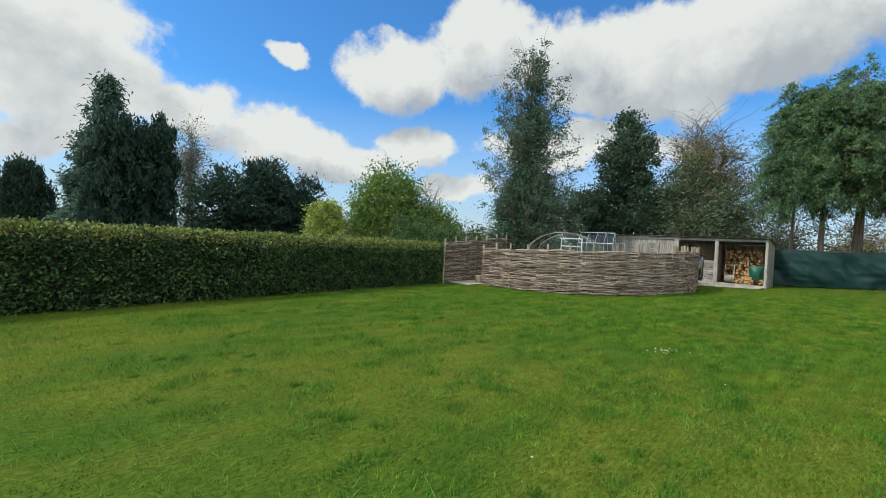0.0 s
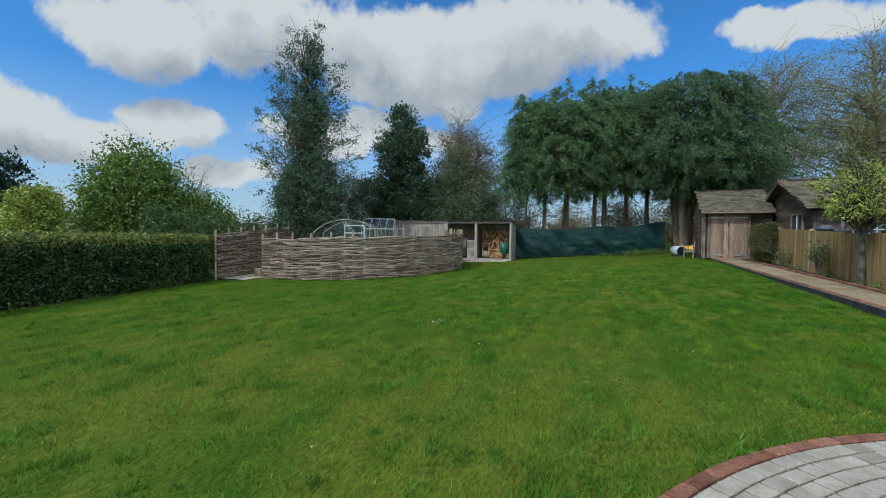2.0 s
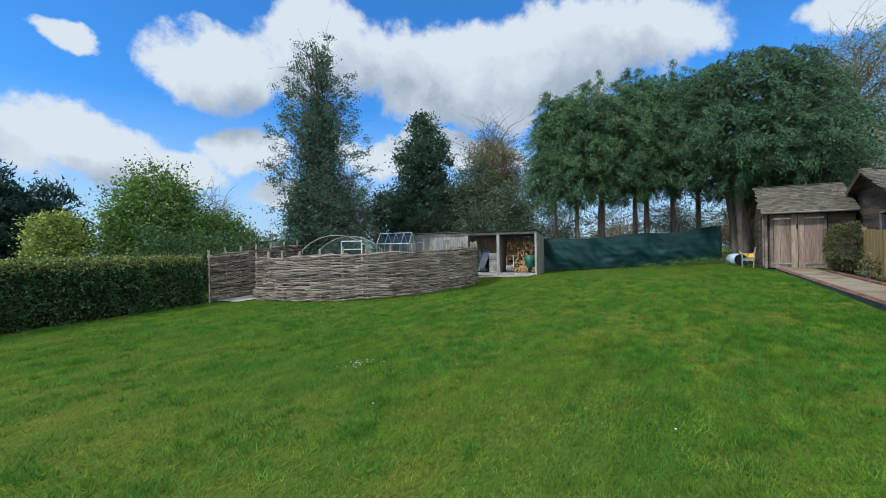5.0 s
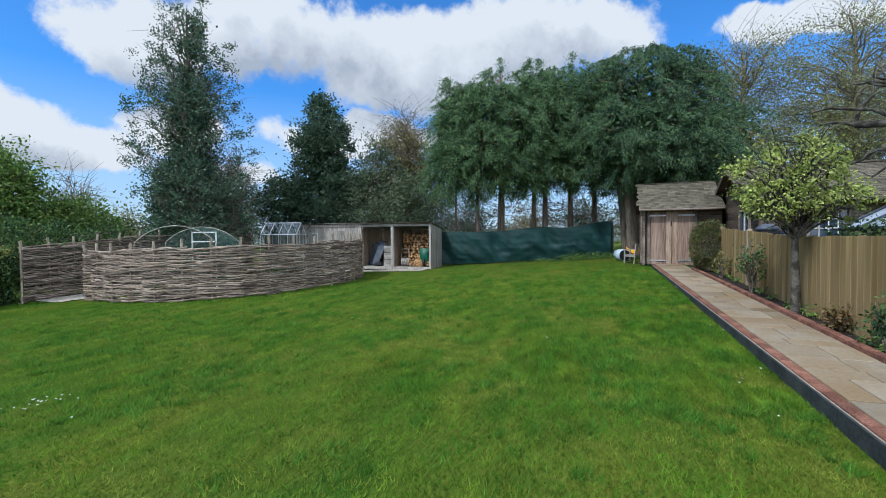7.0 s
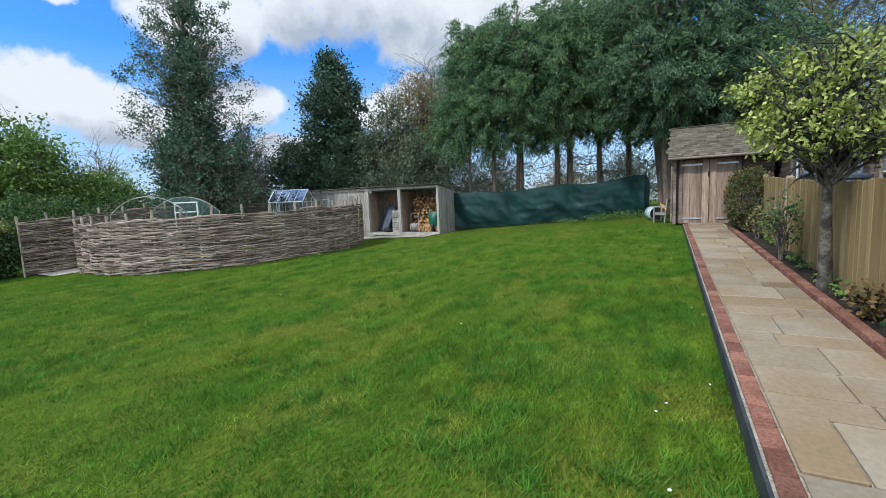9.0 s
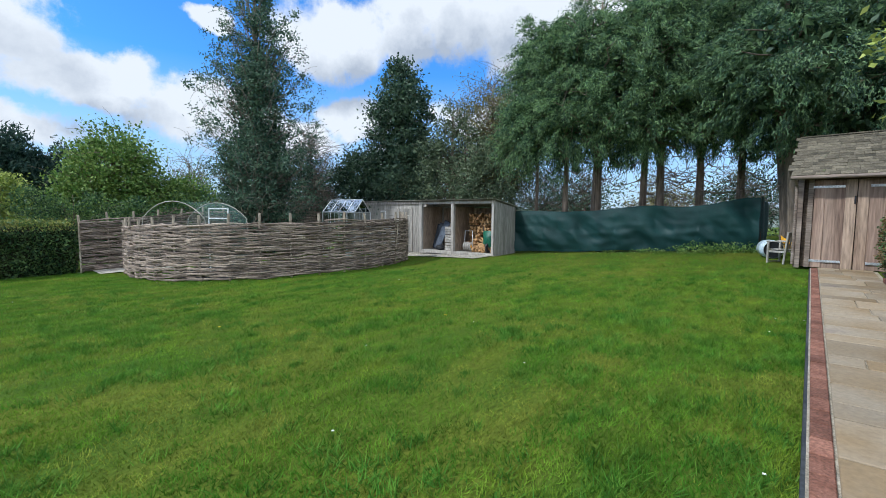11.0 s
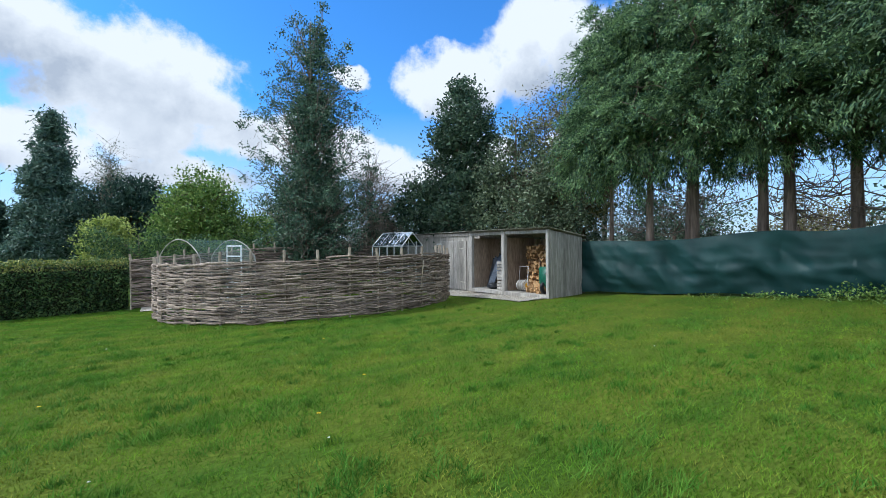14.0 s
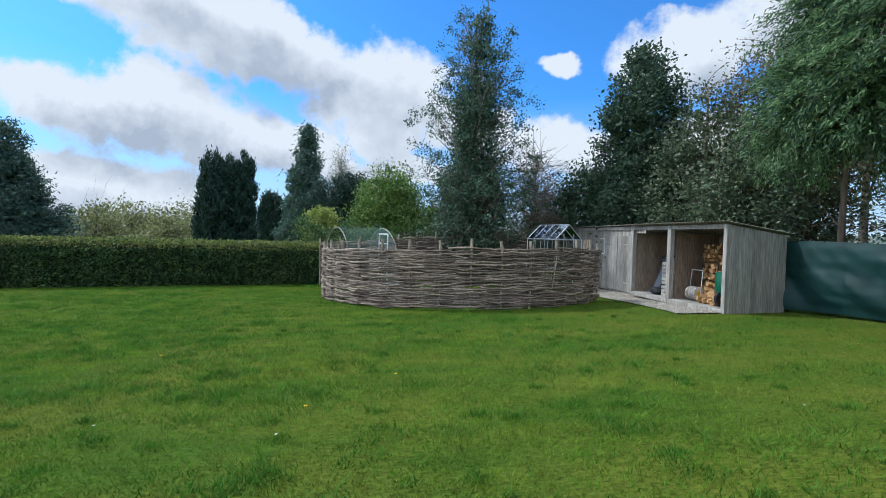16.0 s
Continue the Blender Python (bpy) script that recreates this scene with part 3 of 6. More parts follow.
def make_tree(name, label, category, base, lobes, trunk=0.2, stems=None, clumps=160, per=90, spread=0.28, leaf=(0.12, 0.06), mat=None,
              bark=None, droop=0.0, limbs=40, twigs=0, seed=1, shell=0.5, outward=0.6, squash=0.8, top=None, up=0.0, group="", spray=0.0, dead=0, fill=0, fill_leaf=(0.34, 0.2), sides=4, fork=0.18):
    """A tapered trunk with limbs out to the clumps of its crown. Lobes are ellipsoids relative to the base: x, y, z, rx, ry, rz."""
    rng = np.random.default_rng(seed)
    t = thing(name, base, label, category, group)
    P, C, out, k = crown_points(lobes, clumps, per, spread, rng, shell, squash, spray)
    tip = top or max(l[2] + l[5] * 0.8 for l in lobes)
    g = Geo()
    stems = stems or [((0, 0), (0, 0), trunk)]
    lines = []
    for (x0, y0), (x1, y1), r in stems:
        pts, rad = [], []
        for i in range(11):
            s = i / 10
            wob = 0.12 * r * 8 * s * (1 - s)
            pts.append(Vector((x0 + (x1 - x0) * s + wob * math.sin(5 * s + seed), y0 + (y1 - y0) * s + wob * math.cos(4 * s + seed), -0.15 + (tip + 0.15) * s)))
            rad.append(r * (1.2 - 0.2 * min(1, s * 9)) * (1 - 0.88 * s))
        part("trunk", Geo().tube(pts, rad, 9), t, mat=bark or M_BARK, smooth=True)
        lines.append((pts, rad))
    for i in range(min(limbs, clumps)):
        c = Vector(C[i])
        pts, rad = lines[int(rng.integers(len(lines)))]
        h = min(max(c.z - abs(c.x) * 0.35 - abs(c.y) * 0.35 - 0.3, tip * (0.42 if spray else fork)), tip * 0.95)
        j = min(int(h / tip * 10), 9)
        p = pts[j].lerp(pts[j + 1], h / tip * 10 - j)
        line = limb(g, p, c, min(rad[j] * 0.45, 0.06), 0.012, rng)
        for _ in range(twigs):
            a = line[int(rng.integers(2, 6))]
            limb(g, a, a + Vector(rng.normal(size=3)) * spread * 2.4 + Vector((0, 0, 0.15)), 0.014, 0.004, rng, n=3, sides=3)
    for i in range(dead):      # bare lower branches that sweep out and down
        pts, rad = lines[int(rng.integers(len(lines)))]
        h = rng.uniform(2.0, 4.2)
        j = min(int(h / tip * 10), 9)
        p = pts[j].lerp(pts[j + 1], h / tip * 10 - j)
        a = rng.uniform(0, 2 * math.pi)
        q = p + Vector((abs(math.cos(a)) * 1.5 - 0.4, math.sin(a) * 1.9, rng.uniform(-0.5, 0.9)))
        line = limb(g, p, q, 0.02, 0.007, rng, sag=-0.16, n=7)
        for _ in range(7):
            b = line[int(rng.integers(2, 8))]
            limb(g, b, b + Vector(rng.normal(size=3)) * 0.4 + Vector((0, 0, 0.12)), 0.012, 0.004, rng, n=3, sides=3)
    part("branchwork", g, t, mat=bark or M_BARK, smooth=True, kind="stuff")
    D = out * outward + rng.normal(size=P.shape) * (0.45 if spray else 0.6) + np.array([0, 0, up - droop])
    n = len(P)
    part("crown", leaves(P, D, leaf[0] * rng.uniform(0.6, 1.3, n), leaf[1] * rng.uniform(0.6, 1.3, n), mat, rng, sides=sides), t)
    if fill:      # shaded leaves deep inside the crown
        q = np.array(lobes)[rng.choice(len(lobes), fill, p=(lambda w: w / w.sum())(np.array([l[3] * l[4] * l[5] for l in lobes])))]
        e = rng.normal(size=(fill, 3))
        e /= np.linalg.norm(e, axis=1, keepdims=True)
        F = q[:, :3] + e * q[:, 3:6] * (0.82 * rng.random(fill) ** 0.45)[:, None]
        part("inner_foliage", leaves(F, rng.normal(size=F.shape), fill_leaf[0] * rng.uniform(0.6, 1.2, fill), fill_leaf[1], mat, rng), t, kind="stuff")
    return t, rng


G = ground
# tall ivy-clad tree behind the wattle enclosure: dense column of ivy, thin budding twigs round it
t, rng = make_tree("ivy_clad_tree", "tall slender tree wrapped in dark ivy with thin outer twigs", "tree", (17.3, 13.7, G(17.3, 13.7)),
                   [(0, 0, 2.9, 1.35, 1.35, 2.6), (0.1, 0, 6.0, 0.9, 0.9, 2.7), (0.2, 0, 9.0, 0.5, 0.5, 2.3)], trunk=0.24, clumps=400, per=85, spread=0.23,
                   leaf=(0.12, 0.08), mat=M_IVY, limbs=50, seed=11, top=11.2, shell=0.7, fill=1500, fill_leaf=(0.22, 0.15))
r2 = np.random.default_rng(12)
P, C, out, k = crown_points([(0, 0, 5.8, 2.7, 2.7, 4.2), (0.1, 0, 8.9, 1.8, 1.8, 3.0), (0.4, -0.5, 2.8, 2.7, 2.7, 1.8)], 600, 40, 0.15, r2, shell=0.5)
g = Geo()
for c in C[:240]:
    z0 = max(1.0, c[2] - 0.9 - r2.random())
    ln = limb(g, (0, 0, z0), c, 0.035, 0.007, r2, sag=-0.05, n=5, sides=4)
    for _ in range(5):
        a = ln[int(r2.integers(2, 6))]
        limb(g, a, a + Vector(r2.normal(size=3)) * 0.42 + Vector((0, 0, 0.15)), 0.009, 0.004, r2, n=3, sides=3)
part("twig_growth", g, t, mat=M_TWIG, kind="stuff")
part("outer_leaves", leaves(P, r2.normal(size=P.shape), 0.09, 0.06, M_IVY, r2), t, kind="stuff")

make_tree("evergreen_oak", "dense dark evergreen tree behind the sheds", "tree", (23.6, 11.6, G(23.6, 11.6)),
          [(0, 0, 3.2, 2.1, 2.2, 2.4), (-0.1, 0, 6.1, 1.6, 1.6, 2.3), (0.1, 0.1, 8.0, 0.8, 0.8, 1.3), (-1.2, 1.9, 3.2, 1.4, 1.4, 1.9)], trunk=0.26, clumps=400, per=90,
          spread=0.26, leaf=(0.15, 0.09), mat=M_HOLLY, limbs=60, seed=21, shell=0.7, fill=2600)
make_tree("holly_bush", "large grey-green evergreen bush growing behind the grey shed", "tree", (23.9, 8.6, G(24, 8.6)),
          [(0, 0.6, 2.8, 1.7, 1.9, 2.6), (0.3, -1.5, 2.7, 1.5, 1.4, 2.2), (0.5, 0.2, 5.0, 1.1, 1.1, 2.0)], trunk=0.16, clumps=330, per=80, spread=0.26,
          leaf=(0.12, 0.07), mat=M_SAGE, limbs=60, twigs=3, seed=22, fill=500, fill_leaf=(0.2, 0.12))
make_tree("holly_bush", "grey-green evergreen bush behind the log store", "tree", (27.4, 8.4, 0.6),
          [(0, 0.6, 2.4, 1.9, 1.9, 2.2), (0.4, 2.0, 3.2, 1.6, 1.6, 2.2)], trunk=0.16, clumps=200, per=60, spread=0.3,
          leaf=(0.14, 0.08), mat=M_SAGE, limbs=60, twigs=2, seed=27, fill=500)
make_tree("olive_tinged_tree", "loose tree with yellowish green young leaves", "tree", (25.6, 7.6, G(25, 7.6)),
          [(0, 0.4, 5.8, 1.4, 1.6, 2.2), (0.3, -0.6, 4.2, 1.6, 1.5, 1.6)], trunk=0.14, clumps=220, per=55, spread=0.32, leaf=(0.10, 0.06), mat=M_OLIVE, limbs=90, twigs=4, seed=23)
make_tree("bare_tree", "leafless tree with fine upright twigs", "tree", (32.5, 11.0, 0.6),
          [(0, 0, 7.4, 2.6, 2.6, 3.4)], trunk=0.18, clumps=170, per=6, spread=0.4, leaf=(0.10, 0.05), mat=M_OLIVE, bark=M_TWIG, limbs=150, twigs=6, seed=24, shell=0.3)

# row of tall cypresses behind the green netting
CYP = [(23.85, 4.2, 0.09, 7.6, 0.85), (24.4, 3.3, 0.14, 8.8, 1.55), (24.6, 2.2, 0.22, 9.5, 2.3), (25.2, 0.75, 0.15, 9.6, 2.3), (25.4, 0.25, 0.17, 9.4, 2.2), (25.9, -0.9, 0.16, 9.4, 2.3), (26.6, -2.0, 0.16, 9.2, 2.2)]
for i, (x, y, r, h, w) in enumerate(CYP):
    make_tree("cypress_tree", "tall cypress with bare brown trunk and drooping green sprays", "tree", (x, y, G(x, y)),
              [(-0.5, 0.2, 4.75, w, w, 1.6), (-0.2, 0.1, 6.7, w * 1.05, w * 1.05, 2.0), (0.1, 0, h - 1.9, w * 0.68, w * 0.75, 2.0)], trunk=r, clumps=280, per=190, spread=0.14,
              leaf=(0.115, 0.032), mat=M_CONIFER, bark=M_REDBARK, droop=0.55, limbs=60, twigs=1, seed=30 + i, outward=0.7, squash=0.5, group="row of cypresses", sides=3, spray=1.1, dead=0 if i == 0 else 9, shell=0.66, top=h - 0.6, fill=1700, fill_leaf=(0.26, 0.10))
make_tree("old_cypress", "old many-stemmed cypress with sweeping brown trunks", "tree", (25.4, -3.75, G(25.3, -3.75)),
          [(-0.7, -1.4, 3.9, 1.9, 2.2, 1.5), (-0.9, -0.2, 4.8, 2.7, 2.7, 1.9), (-0.3, -0.2, 7.3, 2.4, 2.8, 1.8), (-1.4, -1.9, 4.8, 1.9, 1.7, 1.9), (0.8, -0.6, 3.6, 1.2, 2.2, 1.4), (-1.9, 0.9, 5.2, 1.6, 1.6, 1.6), (0.2, -0.4, 8.3, 1.8, 2.4, 0.9), (0, -2.2, 6.8, 1.6, 1.4, 1.8), (0.6, -3.3, 5.1, 1.6, 1.6, 1.9)], trunk=0.4,
          stems=[((0, 0), (0.2, 0.1), 0.42), ((-0.05, 0.25), (0.1, 1.1), 0.28), ((-0.15, -0.3), (-0.3, -1.7), 0.34), ((-0.35, 0.1), (-1.2, 0.7), 0.28), ((-0.1, -0.5), (0.2, -3.4), 0.24)],
          clumps=980, per=150, spread=0.14, leaf=(0.125, 0.036), mat=M_OLDCYP, bark=M_REDBARK, droop=0.55, limbs=90, seed=41, outward=0.7, squash=0.5, sides=3, spray=1.1, dead=16, shell=0.66, top=7.6, fill=5600, fill_leaf=(0.28, 0.12))

make_tree("twiggy_tree", "thin leafless young tree beside the ivy tree", "tree", (20.3, 14.6, 0.2), [(0, 0, 3.4, 1.4, 1.4, 2.4)], trunk=0.09, clumps=120, per=10, spread=0.3,
          leaf=(0.09, 0.05), mat=M_HOLLY, bark=M_TWIG, limbs=120, twigs=6, seed=25, shell=0.2)
make_tree("twiggy_tree", "thin leafless young tree behind the grey shed", "tree", (21.6, 15.6, 0.2), [(0, 0, 2.6, 1.3, 1.3, 2.0)], trunk=0.09, clumps=110, per=16, spread=0.3,
          leaf=(0.10, 0.06), mat=M_HOLLY, bark=M_TWIG, limbs=110, twigs=5, seed=26, shell=0.2)
# wood beyond the garden on the far side
for i, (x, y, h) in enumerate([(35, -10, 13.2), (34.5, -15, 14.0), (37, -20, 14.0)]):
    make_tree("oak_tree", "tall oak with bare twigs and olive spring buds", "tree", (x, y, 0.9),
              [(0, 0, h * 0.62, 4.0, 4.2, h * 0.36), (0.4, 1.6, h * 0.45, 3.4, 3.2, h * 0.22)], trunk=0.4, clumps=300, per=120, sides=3, spread=0.5, leaf=(0.105, 0.07), mat=M_OAK,
              bark=M_TWIG, limbs=110, twigs=8, seed=50 + i, shell=0.35, group="oaks beyond the barn")
for i, (x, y, h) in enumerate([(33, 6.5, 4.2), (35, 3, 3.6), (35, -1, 4.0), (36, -4.5, 4.4), (34, 9.5, 4.6)]):
    make_tree("thicket_bush", "tangled leafless thicket beyond the garden", "bush", (x, y, 0.7), [(0, 0, h * 0.5, 2.2, 2.2, h * 0.5)], trunk=0.07, clumps=130, per=36, spread=0.35,
              leaf=(0.14, 0.08), mat=M_OLIVE if i % 2 else M_HOLLY, bark=M_TWIG, limbs=110, twigs=3, seed=60 + i, shell=0.2, group="thicket beyond the net")

# churchyard trees beyond the hedge
make_tree("columnar_yew", "broad dark columnar yew with upright plumes", "tree", (2.4, 26.9, -0.3),
          [(1.5 * math.cos(k * 0.485), 1.2 * math.sin(k * 0.485), 3.0, 0.5, 0.5, 4.25 + 0.25 * math.sin(k * 2.3)) for k in range(13)] + [(dx, 0.1, 3.2, 0.7, 0.8, 4.5) for dx in (-0.9, -0.2, 0.5, 1.0)],
          trunk=0.3, clumps=1000, per=60, sides=3, spread=0.10, leaf=(0.24, 0.085), mat=M_YEW, limbs=20, seed=70, squash=2.0, up=1.6, outward=0.25, shell=0.86, fill=3200, fill_leaf=(0.5, 0.22))
make_tree("columnar_yew", "narrow dark columnar yew with upright plumes", "tree", (-2.8, 57.0, -1.2),
          [(dx * 1.55, dy * 1.55, (2.6 + dz) * 1.55, 0.42 * 1.55, 0.42 * 1.55, 2.7 * 1.55) for dx, dy, dz in [(-0.9, 0.1, 0.1), (-0.5, 0, 0.25), (0, 0.3, 0.15), (0.45, 0, -0.3), (0.8, 0.1, -1.0)]],
          trunk=0.3, clumps=420, per=60, sides=3, spread=0.18, leaf=(0.36, 0.14), mat=M_YEW, limbs=10, seed=71, squash=2.0, up=1.6, outward=0.25, shell=0.86, fill=1500, fill_leaf=(0.6, 0.3))
make_tree("spire_conifer", "tall pointed dark conifer with ragged tiers", "tree", (2.4, 52.4, -0.8),
          [(0, 0, 2.6, 3.2, 3.2, 2.8), (0, 0, 5.6, 2.6, 2.6, 2.6), (0, 0, 9.0, 1.9, 1.9, 2.8), (0, 0, 12.4, 1.2, 1.2, 2.6), (0, 0, 15.4, 0.6, 0.6, 1.6)],
          trunk=0.35, clumps=420, per=100, sides=3, spread=0.42, leaf=(0.46, 0.17), mat=M_SPRUCE, limbs=20, seed=73, droop=0.4, shell=0.72, fill=2000, fill_leaf=(0.8, 0.4))
make_tree("slender_birch", "slender tree with thin bare upright branches", "tree", (7.9, 43.4, -0.6),
          [(0, 0, 7.2, 1.5, 1.5, 4.6)], trunk=0.16, clumps=150, per=28, spread=0.4, leaf=(0.16, 0.09), mat=M_HOLLY, bark=M_TWIG, limbs=150, twigs=5, seed=74, shell=0.2)
make_tree("old_yew", "wide spreading dark yew with ragged top", "tree", (10.2, 32.0, -0.5),
          [(-2.4, 0.4, 3.0, 2.1, 2.2, 3.2), (0, 0, 3.9, 2.5, 2.4, 3.6), (2.6, -0.3, 3.5, 2.2, 2.1, 3.0), (3.9, -0.5, 2.4, 1.4, 1.5, 2.2)], trunk=0.5, clumps=420, per=90, sides=3, spread=0.36,
          leaf=(0.30, 0.12), mat=M_YEW, limbs=60, twigs=1, seed=75, up=0.3, fill=2000, fill_leaf=(0.45, 0.25))
make_tree("maple_sapling", "small bright green leafy tree above the hedge", "tree", (9.9, 20.6, -0.2),
          [(0, 0, 2.4, 0.9, 0.9, 1.3)], trunk=0.08, clumps=110, per=90, spread=0.2, leaf=(0.12, 0.08), mat=M_LIME, limbs=30, seed=76)
make_tree("hazel_tree", "rounded spring-green tree with loose twiggy outline", "tree", (13.7, 20.6, -0.2),
          [(0, 0, 3.4, 1.9, 1.9, 2.7), (1.6, -0.6, 2.2, 1.9, 1.6, 1.9), (-1.1, 0.2, 2.2, 1.3, 1.3, 1.9), (3.0, -1.0, 1.9, 1.6, 1.4, 1.8)], trunk=0.2, clumps=620, per=70, spread=0.3, leaf=(0.15, 0.095), mat=M_SPRING,
          limbs=120, twigs=3, seed=77, shell=0.6, fill=1500)
make_tree("twiggy_tree", "thin twiggy tree with few leaves", "tree", (17.2, 21.6, 0.0),
          [(0, 0, 2.9, 1.5, 1.5, 2.1)], trunk=0.1, clumps=110, per=18, spread=0.3, leaf=(0.09, 0.05), mat=M_SPRING, bark=M_TWIG, limbs=110, twigs=5, seed=78, shell=0.2)
make_tree("spreading_yew", "dark spreading yew at the end of the hedge", "tree", (-10.2, 25.5, -0.4),
          [(0, 0, 2.2, 3.0, 3.0, 2.6), (0, 0, 4.7, 2.0, 2.0, 2.4), (0, 0, 7.1, 1.0, 1.0, 2.0)], trunk=0.4, clumps=420, per=100, sides=3, spread=0.3, leaf=(0.26, 0.09), mat=M_SPRUCE, limbs=40, seed=79, shell=0.65, fill=2600)
rng = np.random.default_rng(81)
for i, (x, y, h, w) in enumerate([(-25, 62, 6, 4), (-33, 70, 7, 5), (-14, 75, 6, 4), (-44, 64, 7, 5), (27, 48, 5, 4), (34, 44, 6, 4), (21, 60, 6, 5), (-12.9, 37.7, 5, 4), (-15.7, 47.8, 6.5, 6), (-10.7, 44.8, 5, 5), (-14, 60, 7.5, 7), (-20, 66, 7, 7)]):
    make_tree("far_tree", "far hazy bare tree", "tree", (x, y, -1.2), [(0, 0, h * 0.55, w * 0.6, w * 0.6, h * 0.5)], trunk=0.2, clumps=70, per=30, spread=0.6, leaf=(0.35, 0.2), mat=M_OAK,
              bark=M_TWIG, limbs=50, twigs=2, seed=82 + i, shell=0.2, group="far trees")
g = Geo()
for k in range(5):
    pts = []
    R = 260 + 60 * k
    n = 90
    for i in range(n + 1):
        a = radians(-110 + 280 * i / n)
        h = 3 + k * 2.4 + 4 * noise.noise((a * 3, k * 7.3, 0)) + 1.6 * noise.noise((a * 26, k, 5))
        pts.append(((math.sin(a) * R, math.cos(a) * R, -8), (math.sin(a) * (R + 20), math.cos(a) * (R + 20), h)))
    for p, q in zip(pts, pts[1:]):
        g.quad(p[0], q[0], q[1], p[1])
tagged(new("backdrop", g.mesh(M_FAR)), "far wooded hills along the horizon", "hills", kind="structure")


def hedge(name, label, p0, p1, half, z0, h, n_leaf, seed, top_share=0.2, lumps=0.1):
    """A clipped hedge: a near-black core, coloured as inner shade, under a coat of small leaves. From p0 to p1 along
    its middle line.
    """
    rng = np.random.default_rng(seed)
    a, b = Vector(p0), Vector(p1)
    L = (b - a).length
    ang = math.degrees(math.atan2(b.y - a.y, b.x - a.x))
    t = thing(name, (a.x, a.y, z0), label, "hedge", rz=ang)
    nx = max(8, int(L / 0.35))

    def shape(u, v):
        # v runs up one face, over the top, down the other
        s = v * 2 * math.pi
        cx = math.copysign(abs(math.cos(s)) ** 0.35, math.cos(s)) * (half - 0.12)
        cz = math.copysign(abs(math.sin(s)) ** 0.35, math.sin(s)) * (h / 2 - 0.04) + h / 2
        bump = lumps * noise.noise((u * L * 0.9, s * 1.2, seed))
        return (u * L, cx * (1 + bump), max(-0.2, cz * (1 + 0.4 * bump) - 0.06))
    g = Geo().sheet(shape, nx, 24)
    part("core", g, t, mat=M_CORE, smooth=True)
    n = n_leaf
    u, s = rng.random(n) * L, rng.random(n)
    side = rng.choice([-1, 1, 0, 0, -1, -1], n)
    wave = np.array([(0.09 + lumps * 0.7 - 0.07) * noise.noise((x * 1.1, 0.0, seed)) + 0.07 * noise.noise((x * 3.1, 4.0, seed)) for x in u])
    wave = wave + np.where(side == 0, 0, np.array([0.10 * noise.noise((a * 2.3, b * 3.2, seed + 3)) for a, b in zip(u, s * h)]))
    y = np.where(side == 0, rng.uniform(-half, half, n), side * (half + 0.09 * rng.normal(size=n) + wave))
    z = np.where(side == 0, h + wave * 0.6 + 0.05 * rng.normal(size=n), s * h)
    y = np.where((side != 0) & (z > h - 0.15), y * 0.94, y)
    up = np.where(side == 0, 0.9, 0.25)
    P = np.stack([u, y, z], 1)
    D = rng.normal(size=(n, 3)) * 0.8 + np.stack([np.zeros(n), side * 0.6, up], 1)
    # most leaves near the top take the sunlit colour
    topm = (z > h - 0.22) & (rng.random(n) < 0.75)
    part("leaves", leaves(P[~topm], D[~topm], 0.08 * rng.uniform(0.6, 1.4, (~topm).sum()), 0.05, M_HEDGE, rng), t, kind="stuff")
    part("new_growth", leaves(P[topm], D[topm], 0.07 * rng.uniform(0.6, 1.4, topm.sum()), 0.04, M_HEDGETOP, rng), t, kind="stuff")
    return t


hedge("clipped_hedge", "long clipped beech and thorn hedge, dark below, top yellowed as if sunlit", (-14, 11.1 + 0.175 * -14 + 0.68, 0), (11.1, 11.1 + 0.16 * 11.1 + 0.68, 0), 0.62, -0.08, 1.68, 105000, 5)
make_tree("overgrown_hedge", "overgrown green hedge behind the wattle fence", "hedge", (11.4, 14.6, 0.0),
          [(0.9 * i, 0.14 * i, 1.25 + 0.1 * (i % 3), 0.9, 0.75, 1.25 + 0.1 * (i % 2)) for i in range(-1, 13)], trunk=0.05, clumps=700, per=60, spread=0.17, leaf=(0.085, 0.055), mat=M_HEDGE,
          limbs=60, seed=160, up=0.3)


